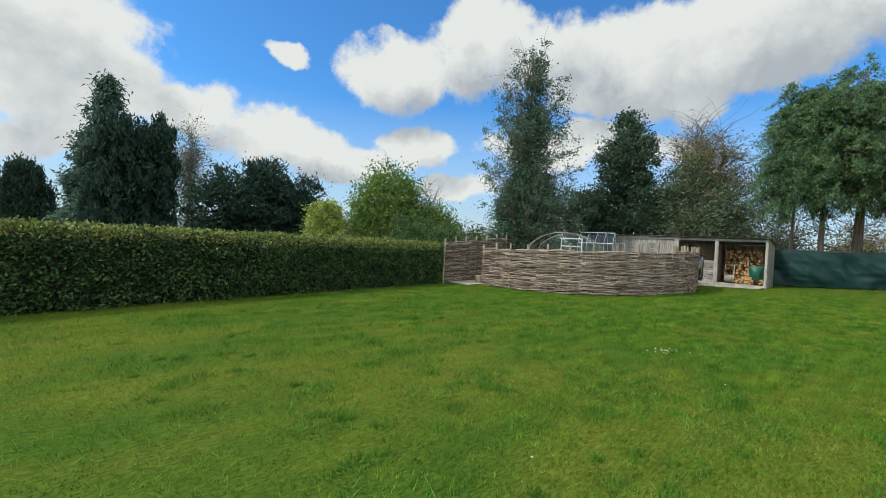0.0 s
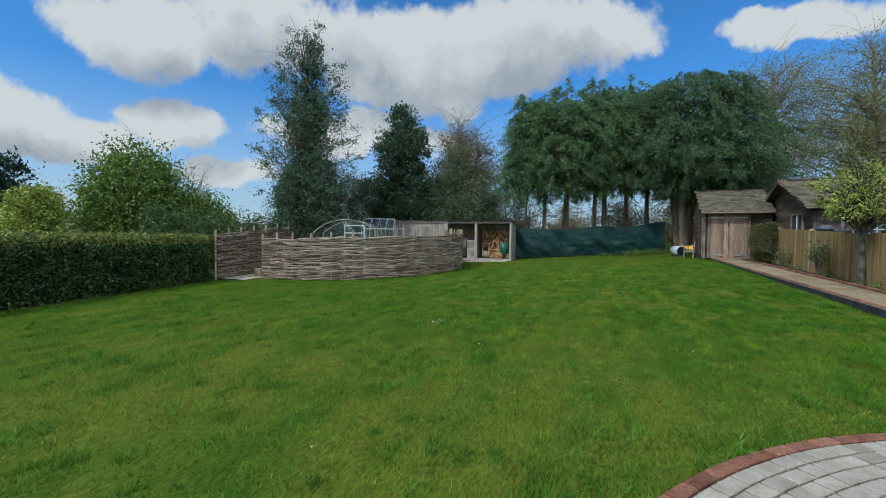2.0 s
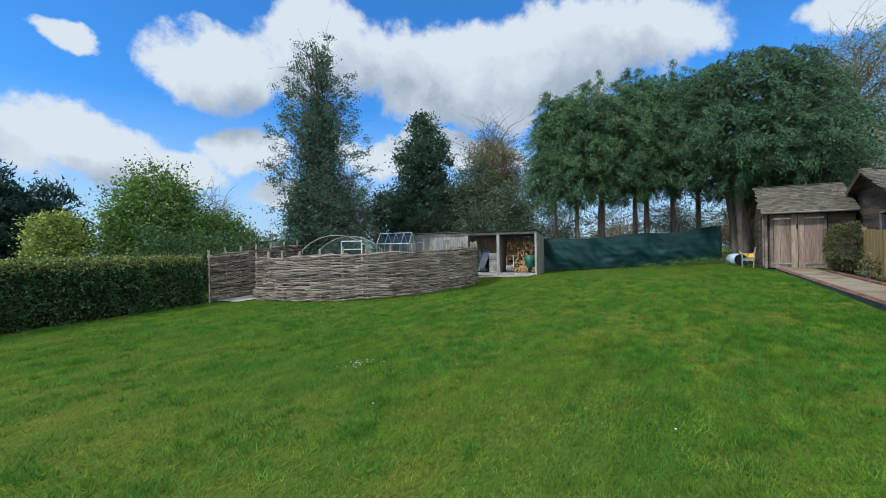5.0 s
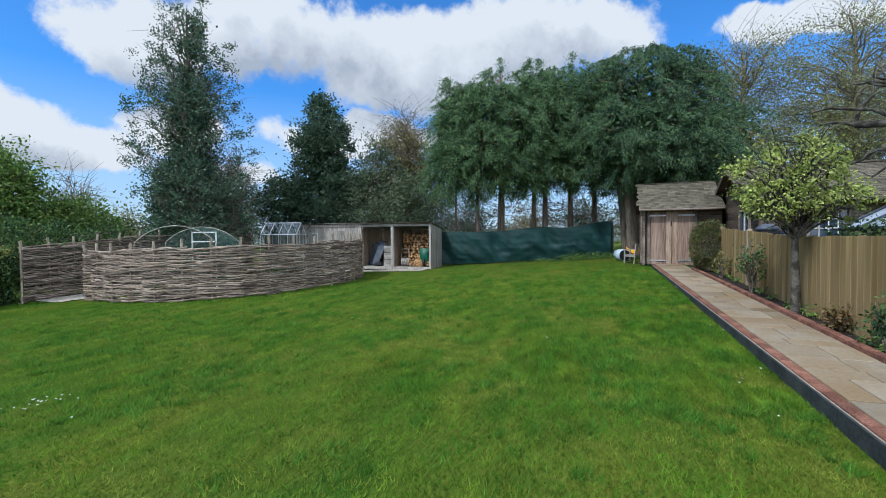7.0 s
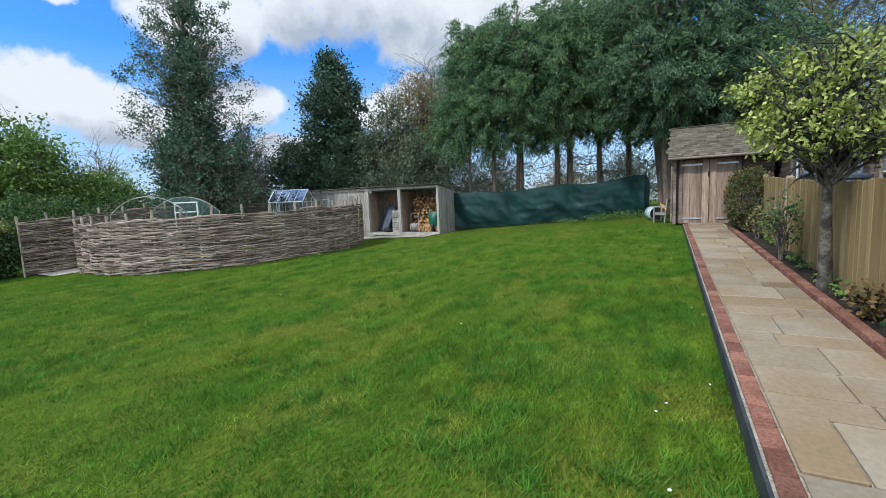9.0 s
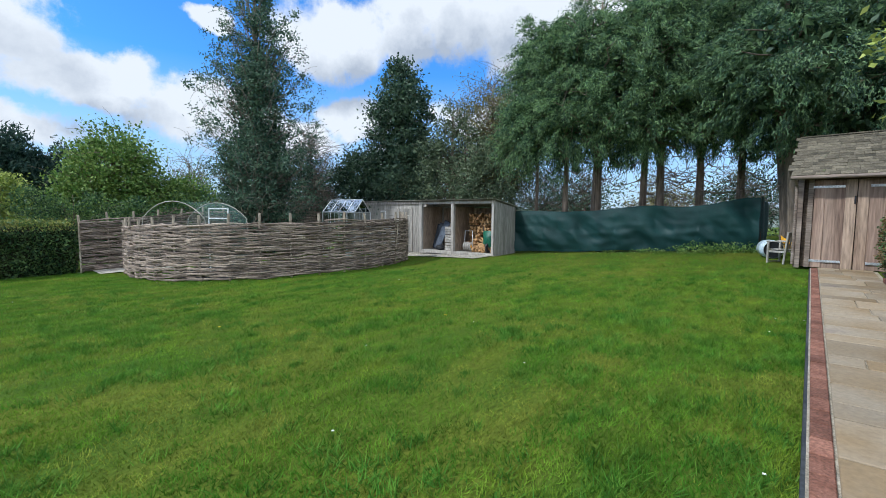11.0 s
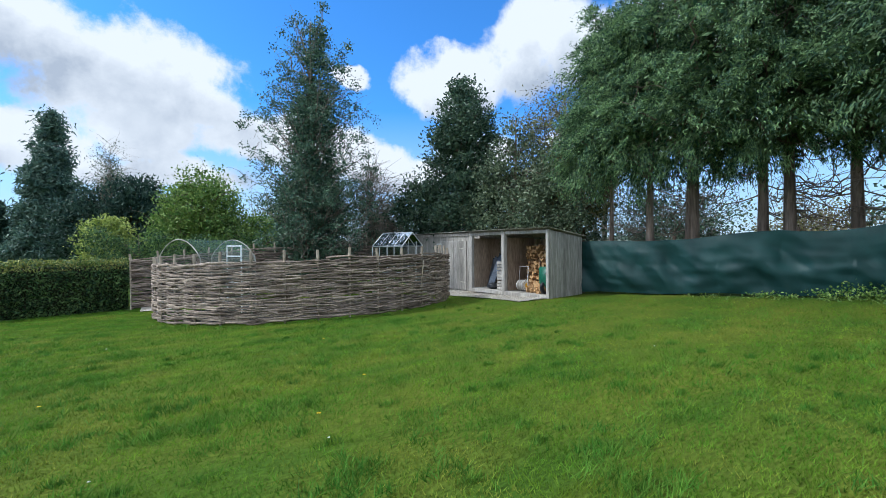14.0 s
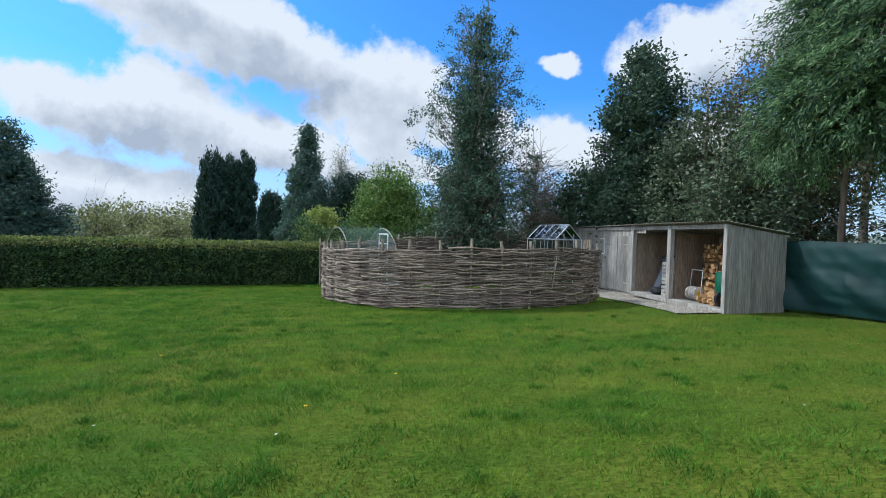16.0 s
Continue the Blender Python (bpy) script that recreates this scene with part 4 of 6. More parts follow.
# ---- wattle fences ----
def wattle(name, label, line, height, seed, post_step=0.72, rods=54, extra=0, rise=0.0):
    rng = np.random.default_rng(seed)
    pts, L = spline(line, 400)
    base = (pts[0].x, pts[0].y, G(pts[0].x, pts[0].y))
    t = thing(name, base, label, "fence")
    B = Vector(base)

    def at(s):
        f = min(max(s / L, 0), 1) * 400
        i = min(int(f), 399)
        p = pts[i].lerp(pts[i + 1], f - i)
        d = (pts[i + 1] - pts[i]).normalized()
        return p, Vector((d.y, -d.x))
    n = int(L / post_step)
    for i in range(n + 1):
        s = L * i / n
        p, nn = at(s)
        z = G(p.x, p.y)
        top = height * (1 + rise * min(1, s / L * 2.2)) + 0.15 + 0.08 * rng.random()
        g = Geo().tube([(0, 0, -0.1), (0, 0, height * 0.5), (0, 0, top - 0.24), (0, 0, top - 0.19), (rng.normal() * 0.012, rng.normal() * 0.012, top)], [0.026, 0.026, 0.028, 0.037, 0.034], 7)
        part("stake", g, t, Matrix.Translation((p.x - B.x, p.y - B.y, z - B.z)), M_STAKE, smooth=False)
    for i in range(extra):      # spare stakes bunched at the fence's end
        p, nn = at(L - 0.12 - 0.22 * i)
        p = p - nn * (0.16 + 0.06 * (i % 2))
        g = Geo().tube([(0, 0, -0.1), (0.02, 0, height * 0.6), (0.05 * (i - 1), 0.03, height + 0.22 + 0.05 * rng.random())], [0.028, 0.028, 0.026], 7)
        part("stake", g, t, Matrix.Translation((p.x - B.x, p.y - B.y, G(p.x, p.y) - B.z)), M_STAKE)
    count = 0
    loose = Geo()
    for c in range(rods):
        s = -rng.random() * 1.2
        phase = c % 2 if rng.random() < 0.85 else rng.integers(2)
        wv, wp = rng.uniform(0.5, 1.4), rng.uniform(0, 6.3)
        while s < L - 0.1:
            ln = rng.uniform(1.5, 2.9)
            a, b = max(s, -0.05), min(s + ln, L + rng.uniform(-0.02, 0.2) * (rng.random() < 0.7))
            s += ln * rng.uniform(0.86, 0.98)
            if b - a < 0.3:
                continue
            r = 0.0155 + 0.0115 * rng.random()
            m = max(6, int((b - a) / 0.17))
            P, Rd = [], []
            dz = rng.normal() * 0.011
            tilt = rng.normal() * 0.014
            for i in range(m + 1):
                q = a + (b - a) * i / m
                p, nn = at(q)
                ph = math.cos(math.pi * (q / (L / n)) + math.pi * phase)
                o = nn * (0.056 * ph + rng.normal() * 0.004)
                if q > L:
                    o = o + (at(L)[0] - at(L - 0.2)[0]) * ((q - L) / 0.2)
                zz = G(p.x, p.y) + 0.03 + (height - 0.05) * (1 + rise * min(1, max(q, 0) / L * 2.2)) * (c + 0.5) / rods + dz + tilt * (i / m - 0.5) * 2 + rng.normal() * 0.0105 + 0.009 * math.sin(q * 3.2 * wv + wp)
                P.append((p.x + o.x - B.x, p.y + o.y - B.y, zz - B.z))
                Rd.append(r * (1.1 - 0.35 * i / m))
            if count < 298 and rng.random() < 0.75:
                part("rod", Geo().tube(P, Rd, 5), t, mat=M_ROD)
                count += 1
            else:
                loose.tube(P, Rd, 5)
    if loose.v:
        part("further_weave", loose, t, mat=M_WEAVE, kind="stuff")
    return t


HH = 1.46
wattle("wattle_fence", "curved woven hazel fence with pale stakes standing on the lawn", HURDLE, HH, 3, extra=4)
wattle("wattle_fence", "woven hazel fence beside the hedge running behind the enclosure", [(11.27, 12.8), (13.5, 13.3), (17, 13.6), (20.4, 13.6)], 1.62, 8, rods=60, rise=0.21)


# ---- paved path, border and patio ----
def build_path():
    floor = thing("path", (0, 0, 0), "buff sandstone slab path with red brick edging", "path", kind="structure")
    base = Geo()
    for i in range(36):
        x0, x1 = 3.2 + 0.5 * i, 3.7 + 0.5 * i
        x1 = min(x1, 20.9)
        if x0 >= x1:
            break
        a, b = path_y(x0), path_y(x1)
        za, zb = path_z(x0) - 0.012, path_z(x1) - 0.012
        base.quad((x0, a + 0.01, za), (x0, a - 1.0, za), (x1, b - 1.0, zb), (x1, b + 0.01, zb))
        base.quad((x0, a + 0.01, za), (x1, b + 0.01, zb), (x1, b + 0.01, zb - 0.5), (x0, a + 0.01, za - 0.5))
    part("bed", base, floor, mat=M_MORTAR)
    rng = random.Random(7)
    skew = math.degrees(math.atan(0.0295))
    rise = -math.degrees(math.atan(0.029))
    meshes = {}

    def lay(name, x, off, lx, ly, h, mat, tilt=0.0):
        key = (name, round(lx, 2), round(ly, 2), h)
        if key not in meshes:
            meshes[key] = bevelled((lx, ly, h), 0.006)
            meshes[key].materials.append(mat)
        ob = part(name, meshes[key], floor, pose(x, path_y(x) - off, path_z(x) - h / 2 + 0.006 + tilt, 0, rise, skew))
        return ob
    # brick edge on the lawn side, laid end to end
    x = 3.4
    while x < 20.75:
        lay("brick", x, 0.055, 0.213, 0.102, 0.07, M_BRICK, rng.uniform(-0.003, 0.003))
        x += 0.222
    # sandstone slabs in random courses between brick edge and kerb
    x = 3.3
    pattern = [(0.52, (0.42, 0.58)), (0.28, (0.7, 0.3)), (0.56, (0.6, 0.4)), (0.28, (0.3, 0.7)), (0.42, (1.0,)), (0.56, (0.3, 0.7)), (0.28, (0.6, 0.4)), (0.42, (0.45, 0.55))]
    i = 0
    while x < 20.85:
        d, cols = pattern[i % len(pattern)]
        if x + d > 20.9:
            d = 20.9 - x
            if d < 0.12:
                break
        off = 0.115
        wide = 0.945 - 0.115
        if rng.random() < 0.5:
            cols = cols[::-1]
        for c in cols:
            c = c * wide
            lay("slab", x + d / 2, off + c / 2, d - 0.012, c - 0.012, 0.04, M_SLAB, rng.uniform(-0.002, 0.002))
            off += c
        x += d
        i += 1
    # raised brick kerb along the border
    x = 3.4
    while x < 19.6:
        lay("kerb_brick", x, 0.996, 0.213, 0.10, 0.14, M_BRICK, 0.05)
        x += 0.222
    # dark edging board between lawn and path
    eb = Geo()
    for i in range(35):
        x0, x1 = 3.6 + 0.5 * i, min(4.1 + 0.5 * i, 20.8)
        if x1 <= x0:
            break
        m = Matrix.Rotation(math.atan(0.0295), 3, "Z") @ Matrix.Rotation(-math.atan(0.029), 3, "Y")
        xm = (x0 + x1) / 2
        eb.box((xm, path_y(xm) + 0.018, path_z(xm) - 0.15), (x1 - x0, 0.022, 0.27), m)
    part("edging_board", eb, floor, mat=M_EDGE)
    soil = Geo().sheet(lambda u, v: (3.2 + 17.5 * u, path_y(3.2 + 17.5 * u) - 1.03 - 0.55 * v, path_z(3.2 + 17.5 * u) + 0.0 + 0.03 * noise.noise((u * 60, v * 4, 0))), 70, 6)
    tagged(new("flower_border", soil.mesh(M_SOIL, True)), "dark soil border between brick kerb and fence", "soil", kind="structure")


def build_patio():
    cx, cy, R, z = 0.51, -4.18, 4.42, 0.185
    t = thing("patio", (cx, cy, z), "round patio of pale setts with red brick rim", "patio", kind="structure")
    g = Geo()
    n = 96
    g.v.append((0, 0, -0.02))
    for i in range(n):
        a = 2 * math.pi * i / n
        g.v.append(((R - 0.01) * math.cos(a), (R - 0.01) * math.sin(a), -0.02))
    for i in range(n):
        g.f.append((0, 1 + i, 1 + (i + 1) % n))
    part("bed", g, t, mat=M_MORTAR)
    rng = random.Random(3)
    me = bevelled((0.21, 0.10, 0.08), 0.008)
    me.materials.append(M_BRICK)
    k = int(2 * math.pi * (R - 0.05) / 0.224)
    for i in range(k):
        a = 360 * i / k
        x, y = (R - 0.05) * math.cos(radians(a)), (R - 0.05) * math.sin(radians(a))
        part("rim_brick", me, t, pose(x, y, -0.035 + rng.uniform(0, 0.004), 0, 0, a + 90))
    sizes = []
    for w in (0.13, 0.16, 0.19, 0.22):
        m = bevelled((w, 0.117, 0.06), 0.006)
        m.materials.append(M_SETT)
        sizes.append((w, m))
    count = 0
    rest = Geo()
    for ring in range(33):
        r = R - 0.175 - 0.13 * ring
        if r < 0.3:
            break
        a = -25.0
        while a < 335:
            w, m = sizes[rng.randrange(4)]
            step = math.degrees((w + 0.014) / r)
            am = a + step / 2
            x, y = r * math.cos(radians(am)), r * math.sin(radians(am))
            if ring < 9 and -20 < am < 80 and count < 298:
                part("sett", m, t, pose(x, y, -0.025 + rng.uniform(-0.003, 0.004), 0, 0, am + 90))
                count += 1
            else:
                rest.box((x, y, -0.025 + rng.uniform(-0.003, 0.004)), (w, 0.117, 0.06), Matrix.Rotation(radians(am + 90), 3, "Z"))
            a += step
    part("sett_infill", rest, t, mat=M_SETT, kind="stuff")


def build_fence():
    y = -5.68
    posts = [18.55, 15.95, 13.25, 10.3, 7.4, 4.5]
    t = thing("board_fence", (18.5, y, G(18.5, y)), "golden vertical board fence with rounded posts along the border", "fence")
    B = Vector((18.5, y, G(18.5, y)))

    def top(x):
        return 1.86 + max(0, x - 13.2) * 0.043 - (0.0 if x > 10 else 0)
    me = bevelled((0.12, 0.12, 1.75), 0.03)
    me.materials.append(M_POST)
    for x in posts:
        part("post", me, t, pose(x - B.x, 0, top(x) + 0.06 - 0.875 - B.z))
    rng = random.Random(5)
    meshes = []
    for w in (0.125, 0.14, 0.15):
        m = bevelled((w, 0.02, 1.34), 0.004)
        m.materials.append(M_FENCE)
        meshes.append((w, m))
    x = 18.48
    while x > 3.5:
        w, m = meshes[rng.randrange(3)]
        x -= w / 2 + 0.002
        part("board", m, t, pose(x - B.x, 0.03 + rng.uniform(0, 0.008), top(x) - 0.66 - B.z + rng.uniform(-0.008, 0.008), 0, rng.uniform(-0.4, 0.4), 0))
        x -= w / 2 + 0.002
    for h in (0.35, 1.0):
        for a, b in zip(posts, posts[1:]):
            m = (a + b) / 2
            plank("rail", (m - B.x, -0.03, top(m) - 1.3 + h - B.z), (a - b, 0.04, 0.08), M_POST, t, rot=(0, -1.5, 0))


# ---- sheds ----
def build_log_store():
    """Open-fronted log store with two bays; local x runs back, y along the front."""
    z = G(21.5, 6) + 0.02
    t = thing("log_store", (21.42, 4.5, z), "open-fronted weathered grey log store with two bays", "log store", rz=4.5)
    D, W, H0, H1 = 1.48, 3.45, 2.02, 1.82
    for i, yy in enumerate((0.05, 1.82, W - 0.05)):
        plank("post", (0.05, yy, H0 / 2), (0.12, 0.13 if i else 0.10, H0), M_GREYWOOD, t)
    for yy in (0.05, W - 0.05):
        plank("back_post", (D, yy, H1 / 2), (0.08, 0.08, H1), M_GREYWOOD, t)
    plank("head_beam", (0.04, W / 2, H0 - 0.06), (0.06, W - 0.1, 0.10), M_GREYWOOD, t)
    rng = random.Random(2)
    n = 13
    for i in range(n):
        x = 0.12 + (D - 0.02) * (i + 0.5) / n
        h = H0 + (H1 - H0) * x / D - 0.02
        plank("side_board", (x - 0.05, -0.012, h / 2 + 0.01), ((D - 0.02) / n - 0.003, 0.018, h), M_GREYWOOD, t, 0.004)
    plank("far_side", (D / 2, W, 0.92), (D, 0.02, 1.82), M_INNER, t)
    for i in range(24):
        plank("back_board", (D + 0.03, W * (i + 0.5) / 24, 0.9), (0.018, W / 24 - 0.004, 1.78), M_INNER, t, 0.003)
    plank("divider", (D / 2 + 0.1, 1.82, 0.92), (D - 0.2, 0.02, 1.8), M_INNER, t)
    plank("floor_deck", (D / 2, W / 2, 0.10), (D, W - 0.1, 0.04), M_GREYWOOD, t)
    plank("sill_beam", (0.03, W / 2, 0.06), (0.07, W - 0.1, 0.11), M_GREYWOOD, t)
    ang = math.atan2(H1 - H0, D)
    g = Geo()

    def corr(u, v):
        x = -0.14 + (D + 0.3) * u
        return (x, -0.1 + (W + 0.2) * v, H0 + 0.035 + math.tan(ang) * x + 0.014 * math.sin(v * W * 2 * math.pi / 0.09))
    g.sheet(corr, 2, 320)
    part("corrugated_roof", g, t, mat=M_GREYROOF, label="mossy corrugated roof sheet")
    # logs stacked at the back of the right bay, heap of split logs in front
    heap = thing("log_pile", (21.42, 4.5, z), "stacked split firewood with pale orange ends", "firewood", rz=4.5)
    lr = random.Random(9)
    lm = []
    for k in range(5):
        gg = Geo()
        nn = lr.choice((3, 4, 5))
        ring = [(lr.uniform(0.045, 0.08) * math.cos(2 * math.pi * j / nn + lr.random()), lr.uniform(0.045, 0.08) * math.sin(2 * math.pi * j / nn + lr.random())) for j in range(nn)]
        ring.sort(key=lambda p: math.atan2(p[1], p[0]))
        for xx in (-0.13, 0.13):
            for p in ring:
                gg.v.append((xx, p[0], p[1]))
        gg.f.append(tuple(reversed(range(nn))))
        gg.f.append(tuple(range(nn, 2 * nn)))
        for j in range(nn):
            gg.f.append((j, (j + 1) % nn, nn + (j + 1) % nn, nn + j))
        lm.append(gg.mesh(M_LOGEND))
    for row, col, deep in [(r, c, d) for d in (2, 1) for r in range(12) for c in range(13)]:
        if (deep == 2 and col > 11 - row // 2 - lr.random() * 2) or (deep == 1 and col < 10 - row // 2):
            continue
        part("log", lm[lr.randrange(5)], heap, pose(1.3 - 0.27 * deep + lr.uniform(-0.07, 0.05), 0.13 + 0.122 * col + lr.uniform(-0.035, 0.035), 0.19 + 0.118 * row + lr.uniform(-0.02, 0.02), lr.uniform(0, 360), lr.uniform(-7, 7), lr.uniform(-16, 16)))
    for k in range(60):
        x, y = lr.uniform(0.3, 0.6), lr.uniform(0.12, 1.05)
        zz = 0.17 + lr.random() ** 1.5 * max(0.05, 0.30 * (x / 1.2) + 0.35 * (0.6 - abs(y - 0.5)))
        part("log", lm[lr.randrange(5)], heap, pose(x, y, zz, lr.uniform(0, 360), lr.uniform(-30, 30), lr.uniform(0, 360)))
    return t, z


M_GREYROOF = surface("corrugated_roof", (0.22, 0.21, 0.18), (0.40, 0.38, 0.32), scale=2, fine=25, bump=0.3, rough=0.9)


def build_grey_shed():
    x0, y0, y1, H = 21.75, 8.15, 13.9, 2.18
    z = G(21.6, 9) + 0.0
    t = thing("grey_shed", (x0, y0, z), "long weathered grey boarded shed with low roof", "shed", rz=1.5)
    W, D = y1 - y0, 1.9
    n = 44
    for i in range(n):
        plank("board", (0, W * (i + 0.5) / n, H / 2), (0.022, W / n - 0.004, H), M_GREYWOOD, t, 0.004)
    for i in range(14):
        plank("end_board", (D * (i + 0.5) / 14, 0, H / 2), (D / 14 - 0.004, 0.022, H), M_GREYWOOD, t, 0.004)
    body = Geo().box((D / 2 + 0.02, W / 2 + 0.02, H / 2 - 0.02), (D - 0.04, W - 0.04, H - 0.06))
    part("body", body, t, mat=M_GREYWOOD)
    plank("corner_post", (-0.02, -0.02, H / 2), (0.10, 0.10, H), M_GREYWOOD, t)
    for (a, b) in ((0.75, 1.55), (1.57, 2.4)):
        plank("door", (-0.035, (a + b) / 2, 0.98), (0.03, b - a - 0.01, 1.82), M_GREYWOOD, t)
        plank("hinge", (-0.056, a + 0.22 if a < 1 else b - 0.22, 1.6), (0.008, 0.40, 0.035), M_GREYROOF, t, 0.003)
        plank("hinge", (-0.056, a + 0.22 if a < 1 else b - 0.22, 0.35), (0.008, 0.40, 0.035), M_GREYROOF, t, 0.003)
    plank("fascia", (-0.05, W / 2, H - 0.04), (0.03, W, 0.11), M_GREYWOOD, t)
    g = Geo().sheet(lambda u, v: (-0.16 + (D + 0.3) * u, -0.12 + (W + 0.24) * v, H + 0.06 + 0.03 * u + 0.014 * math.sin(v * W * 2 * math.pi / 0.09)), 2, 500)
    part("corrugated_roof", g, t, mat=M_GREYROOF)


def shingles(parent, origin, ux, uy, width, length, mat, seed, row=0.16, tile=0.19, limit=290, drop=0.012):
    """Rows of overlapping shingles on a slope: ux along the eave, uy up the slope."""
    rng = random.Random(seed)
    ux, uy = Vector(ux).normalized(), Vector(uy).normalized()
    nrm = ux.cross(uy).normalized()
    m3 = Matrix((ux, uy, nrm)).transposed()
    meshes = []
    for w in (0.16, 0.19, 0.22):
        me = bevelled((w, row * 1.5, 0.014), 0.004)
        me.materials.append(mat)
        meshes.append((w, me))
    joined, count = Geo(), 0
    rows = int(length / row)
    for r in range(rows + 1):
        x = -0.02 - rng.random() * 0.1
        while x < width:
            w, me = meshes[rng.randrange(3)]
            c = Vector(origin) + ux * min(x + w / 2, width - w / 2 + 0.02) + uy * (r * row + row * 0.5 + rng.uniform(-0.01, 0.01)) + nrm * (0.025 + rng.uniform(0, 0.006))
            tilt = Matrix.Rotation(radians(-3.5 + rng.uniform(-1, 1)), 3, "X") @ Matrix.Rotation(radians(rng.uniform(-1.2, 1.2)), 3, "Z")
            m = (m3 @ tilt).to_4x4()
            m.translation = c
            if count < limit:
                part("shingle", me, parent, m)
            else:
                joined.box(c, (w - 0.006, row * 1.5, 0.014), m3 @ tilt)
            count += 1
            x += w + 0.004
    if joined.v:
        part("shingles", joined, parent, mat=mat, kind="stuff")


def build_shed():
    """Brown shed at the head of the path: double doors, shingled roof with its ridge along y."""
    x0, yl, yr, z = 21.12, -3.84, -6.2, 0.89
    t = thing("garden_shed", (x0, yl, z), "brown timber shed with weathered double doors and mossy shingle roof", "shed")
    W, D, H = yl - yr, 2.6, 1.97
    for i in range(14):                                     # lapped boards, front right of the doors
        plank("weatherboard", (0.0, -(1.65 + (W - 1.65) / 2), 0.07 + 0.14 * i), (0.025, W - 1.65, 0.15), M_DARKWOOD, t, rot=(0, -5, 0))
    for i in range(20):
        zz = 0.07 + 0.14 * i
        d = D if zz < H else max(0.2, D * (1 - (zz - H) / 1.0))
        plank("side_weatherboard", (D / 2, 0.0, zz), (d, 0.025, 0.15), M_DARKWOOD, t, rot=(-5, 0, 0))
    part("inside", Geo().box((D / 2, -W / 2, H / 2), (D - 0.06, W - 0.06, H - 0.02)), t, mat=M_DARKWOOD)
    plank("corner_post", (-0.03, 0.03, H / 2 - 0.02), (0.10, 0.10, H), M_BARNWOOD, t)
    plank("lintel", (-0.04, -0.86, 1.91), (0.06, 1.62, 0.10), M_DARKWOOD, t)
    for yy in (-0.14, -1.575):
        plank("jamb", (-0.04, yy, 0.94), (0.07, 0.09, 1.88), M_BARNWOOD, t)
    for k, (a, b) in enumerate(((-0.19, -0.855), (-0.86, -1.525))):
        d = part("door", bevelled((0.02, abs(b - a) - 0.01, 1.84), 0.004), t, pose(-0.055, (a + b) / 2, 0.93), M_DOORWOOD, "closed weathered plank door")
        w = abs(b - a) - 0.01
        for s, wd in ((-1, 0.17), (1, 0.17)):
            part("stile", bevelled((0.022, wd, 1.84), 0.005), d, pose(-0.016, s * (w / 2 - wd / 2), 0), M_DOORFRAME if s == (1 if k else -1) else M_DOORWOOD)
        for zz in (-0.78, 0.78):
            part("strap_hinge", bevelled((0.01, 0.5, 0.05), 0.003), d, pose(-0.032, (0.1 if k == 0 else -0.1), zz), M_GALV)
        if k == 0:
            part("latch", bevelled((0.03, 0.03, 0.16), 0.008), d, pose(-0.04, -w / 2 + 0.02, 0.5), M_BLACK)
    g = Geo()
    ridge_x, ridge_z, ex, ez = 1.3, 2.93, -0.32, 1.93
    for (xa, za, xb, zb) in ((ex, ez, ridge_x, ridge_z), (ridge_x, ridge_z, 2.95, ez)):
        for dz in (0, -0.05):
            g.quad((xa, 0.14, za + dz), (xb, 0.14, zb + dz), (xb, -W - 0.02, zb + dz), (xa, -W - 0.02, za + dz))
    part("roof_deck", g, t, mat=M_DARKWOOD)
    shingles(t, (ex - 0.02, 0.15, ez), (0, -1, 0), (ridge_x - ex, 0, ridge_z - ez), W + 0.15, math.hypot(ridge_x - ex, ridge_z - ez), M_TILE, 4, row=0.12)
    plank("ridge_cap", (ridge_x, -W / 2 + 0.05, ridge_z + 0.03), (0.2, W + 0.2, 0.03), M_TILE, t)
    gut = [(ex - 0.05, 0.2 - (W + 0.2) * i / 6, ez - 0.03) for i in range(7)]
    part("gutter", Geo().tube(gut, 0.04, 8), t, mat=M_BARNWOOD, smooth=True)
    part("downpipe", Geo().tube([(ex - 0.05, 0.12, ez - 0.05), (-0.08, 0.10, ez - 0.2), (-0.09, 0.10, 0.05)], 0.03, 8), t, mat=M_BARNWOOD)
    # old ladder hung on the side wall
    lad = thing("ladder", (x0 + 0.35, yl + 0.09, z), "old wooden ladder leaning on the shed side", "ladder")
    for xx in (0, 0.42):
        plank("rail", (xx, 0, 0.86), (0.035, 0.05, 1.8), M_DARKWOOD, lad)
    for i in range(7):
        plank("rung", (0.21, 0, 0.2 + 0.24 * i), (0.42, 0.03, 0.03), M_BARNWOOD, lad)


def window(parent, m, w, h, nx, ny, frame_mat, name="window"):
    """A glazed window in local x (width) and z (height), facing -y."""
    wnd = part(name, bevelled((w, 0.02, h), 0.002), parent, m, M_WINDOW, "dark glazed window")
    for s in (-1, 1):
        part("stile", bevelled((0.06, 0.06, h + 0.12), 0.006), wnd, pose(s * (w / 2 + 0.03), -0.02, 0), frame_mat)
        part("rail", bevelled((w, 0.06, 0.06), 0.006), wnd, pose(0, -0.02, s * (h / 2 + 0.03)), frame_mat)
    for i in range(1, nx):
        part("glazing_bar", bevelled((0.022, 0.03, h), 0.003), wnd, pose(-w / 2 + w * i / nx, -0.02, 0), M_WHITE)
    for j in range(1, ny):
        part("glazing_bar", bevelled((w, 0.03, 0.022), 0.003), wnd, pose(0, -0.02, -h / 2 + h * j / ny), M_WHITE)
    return wnd


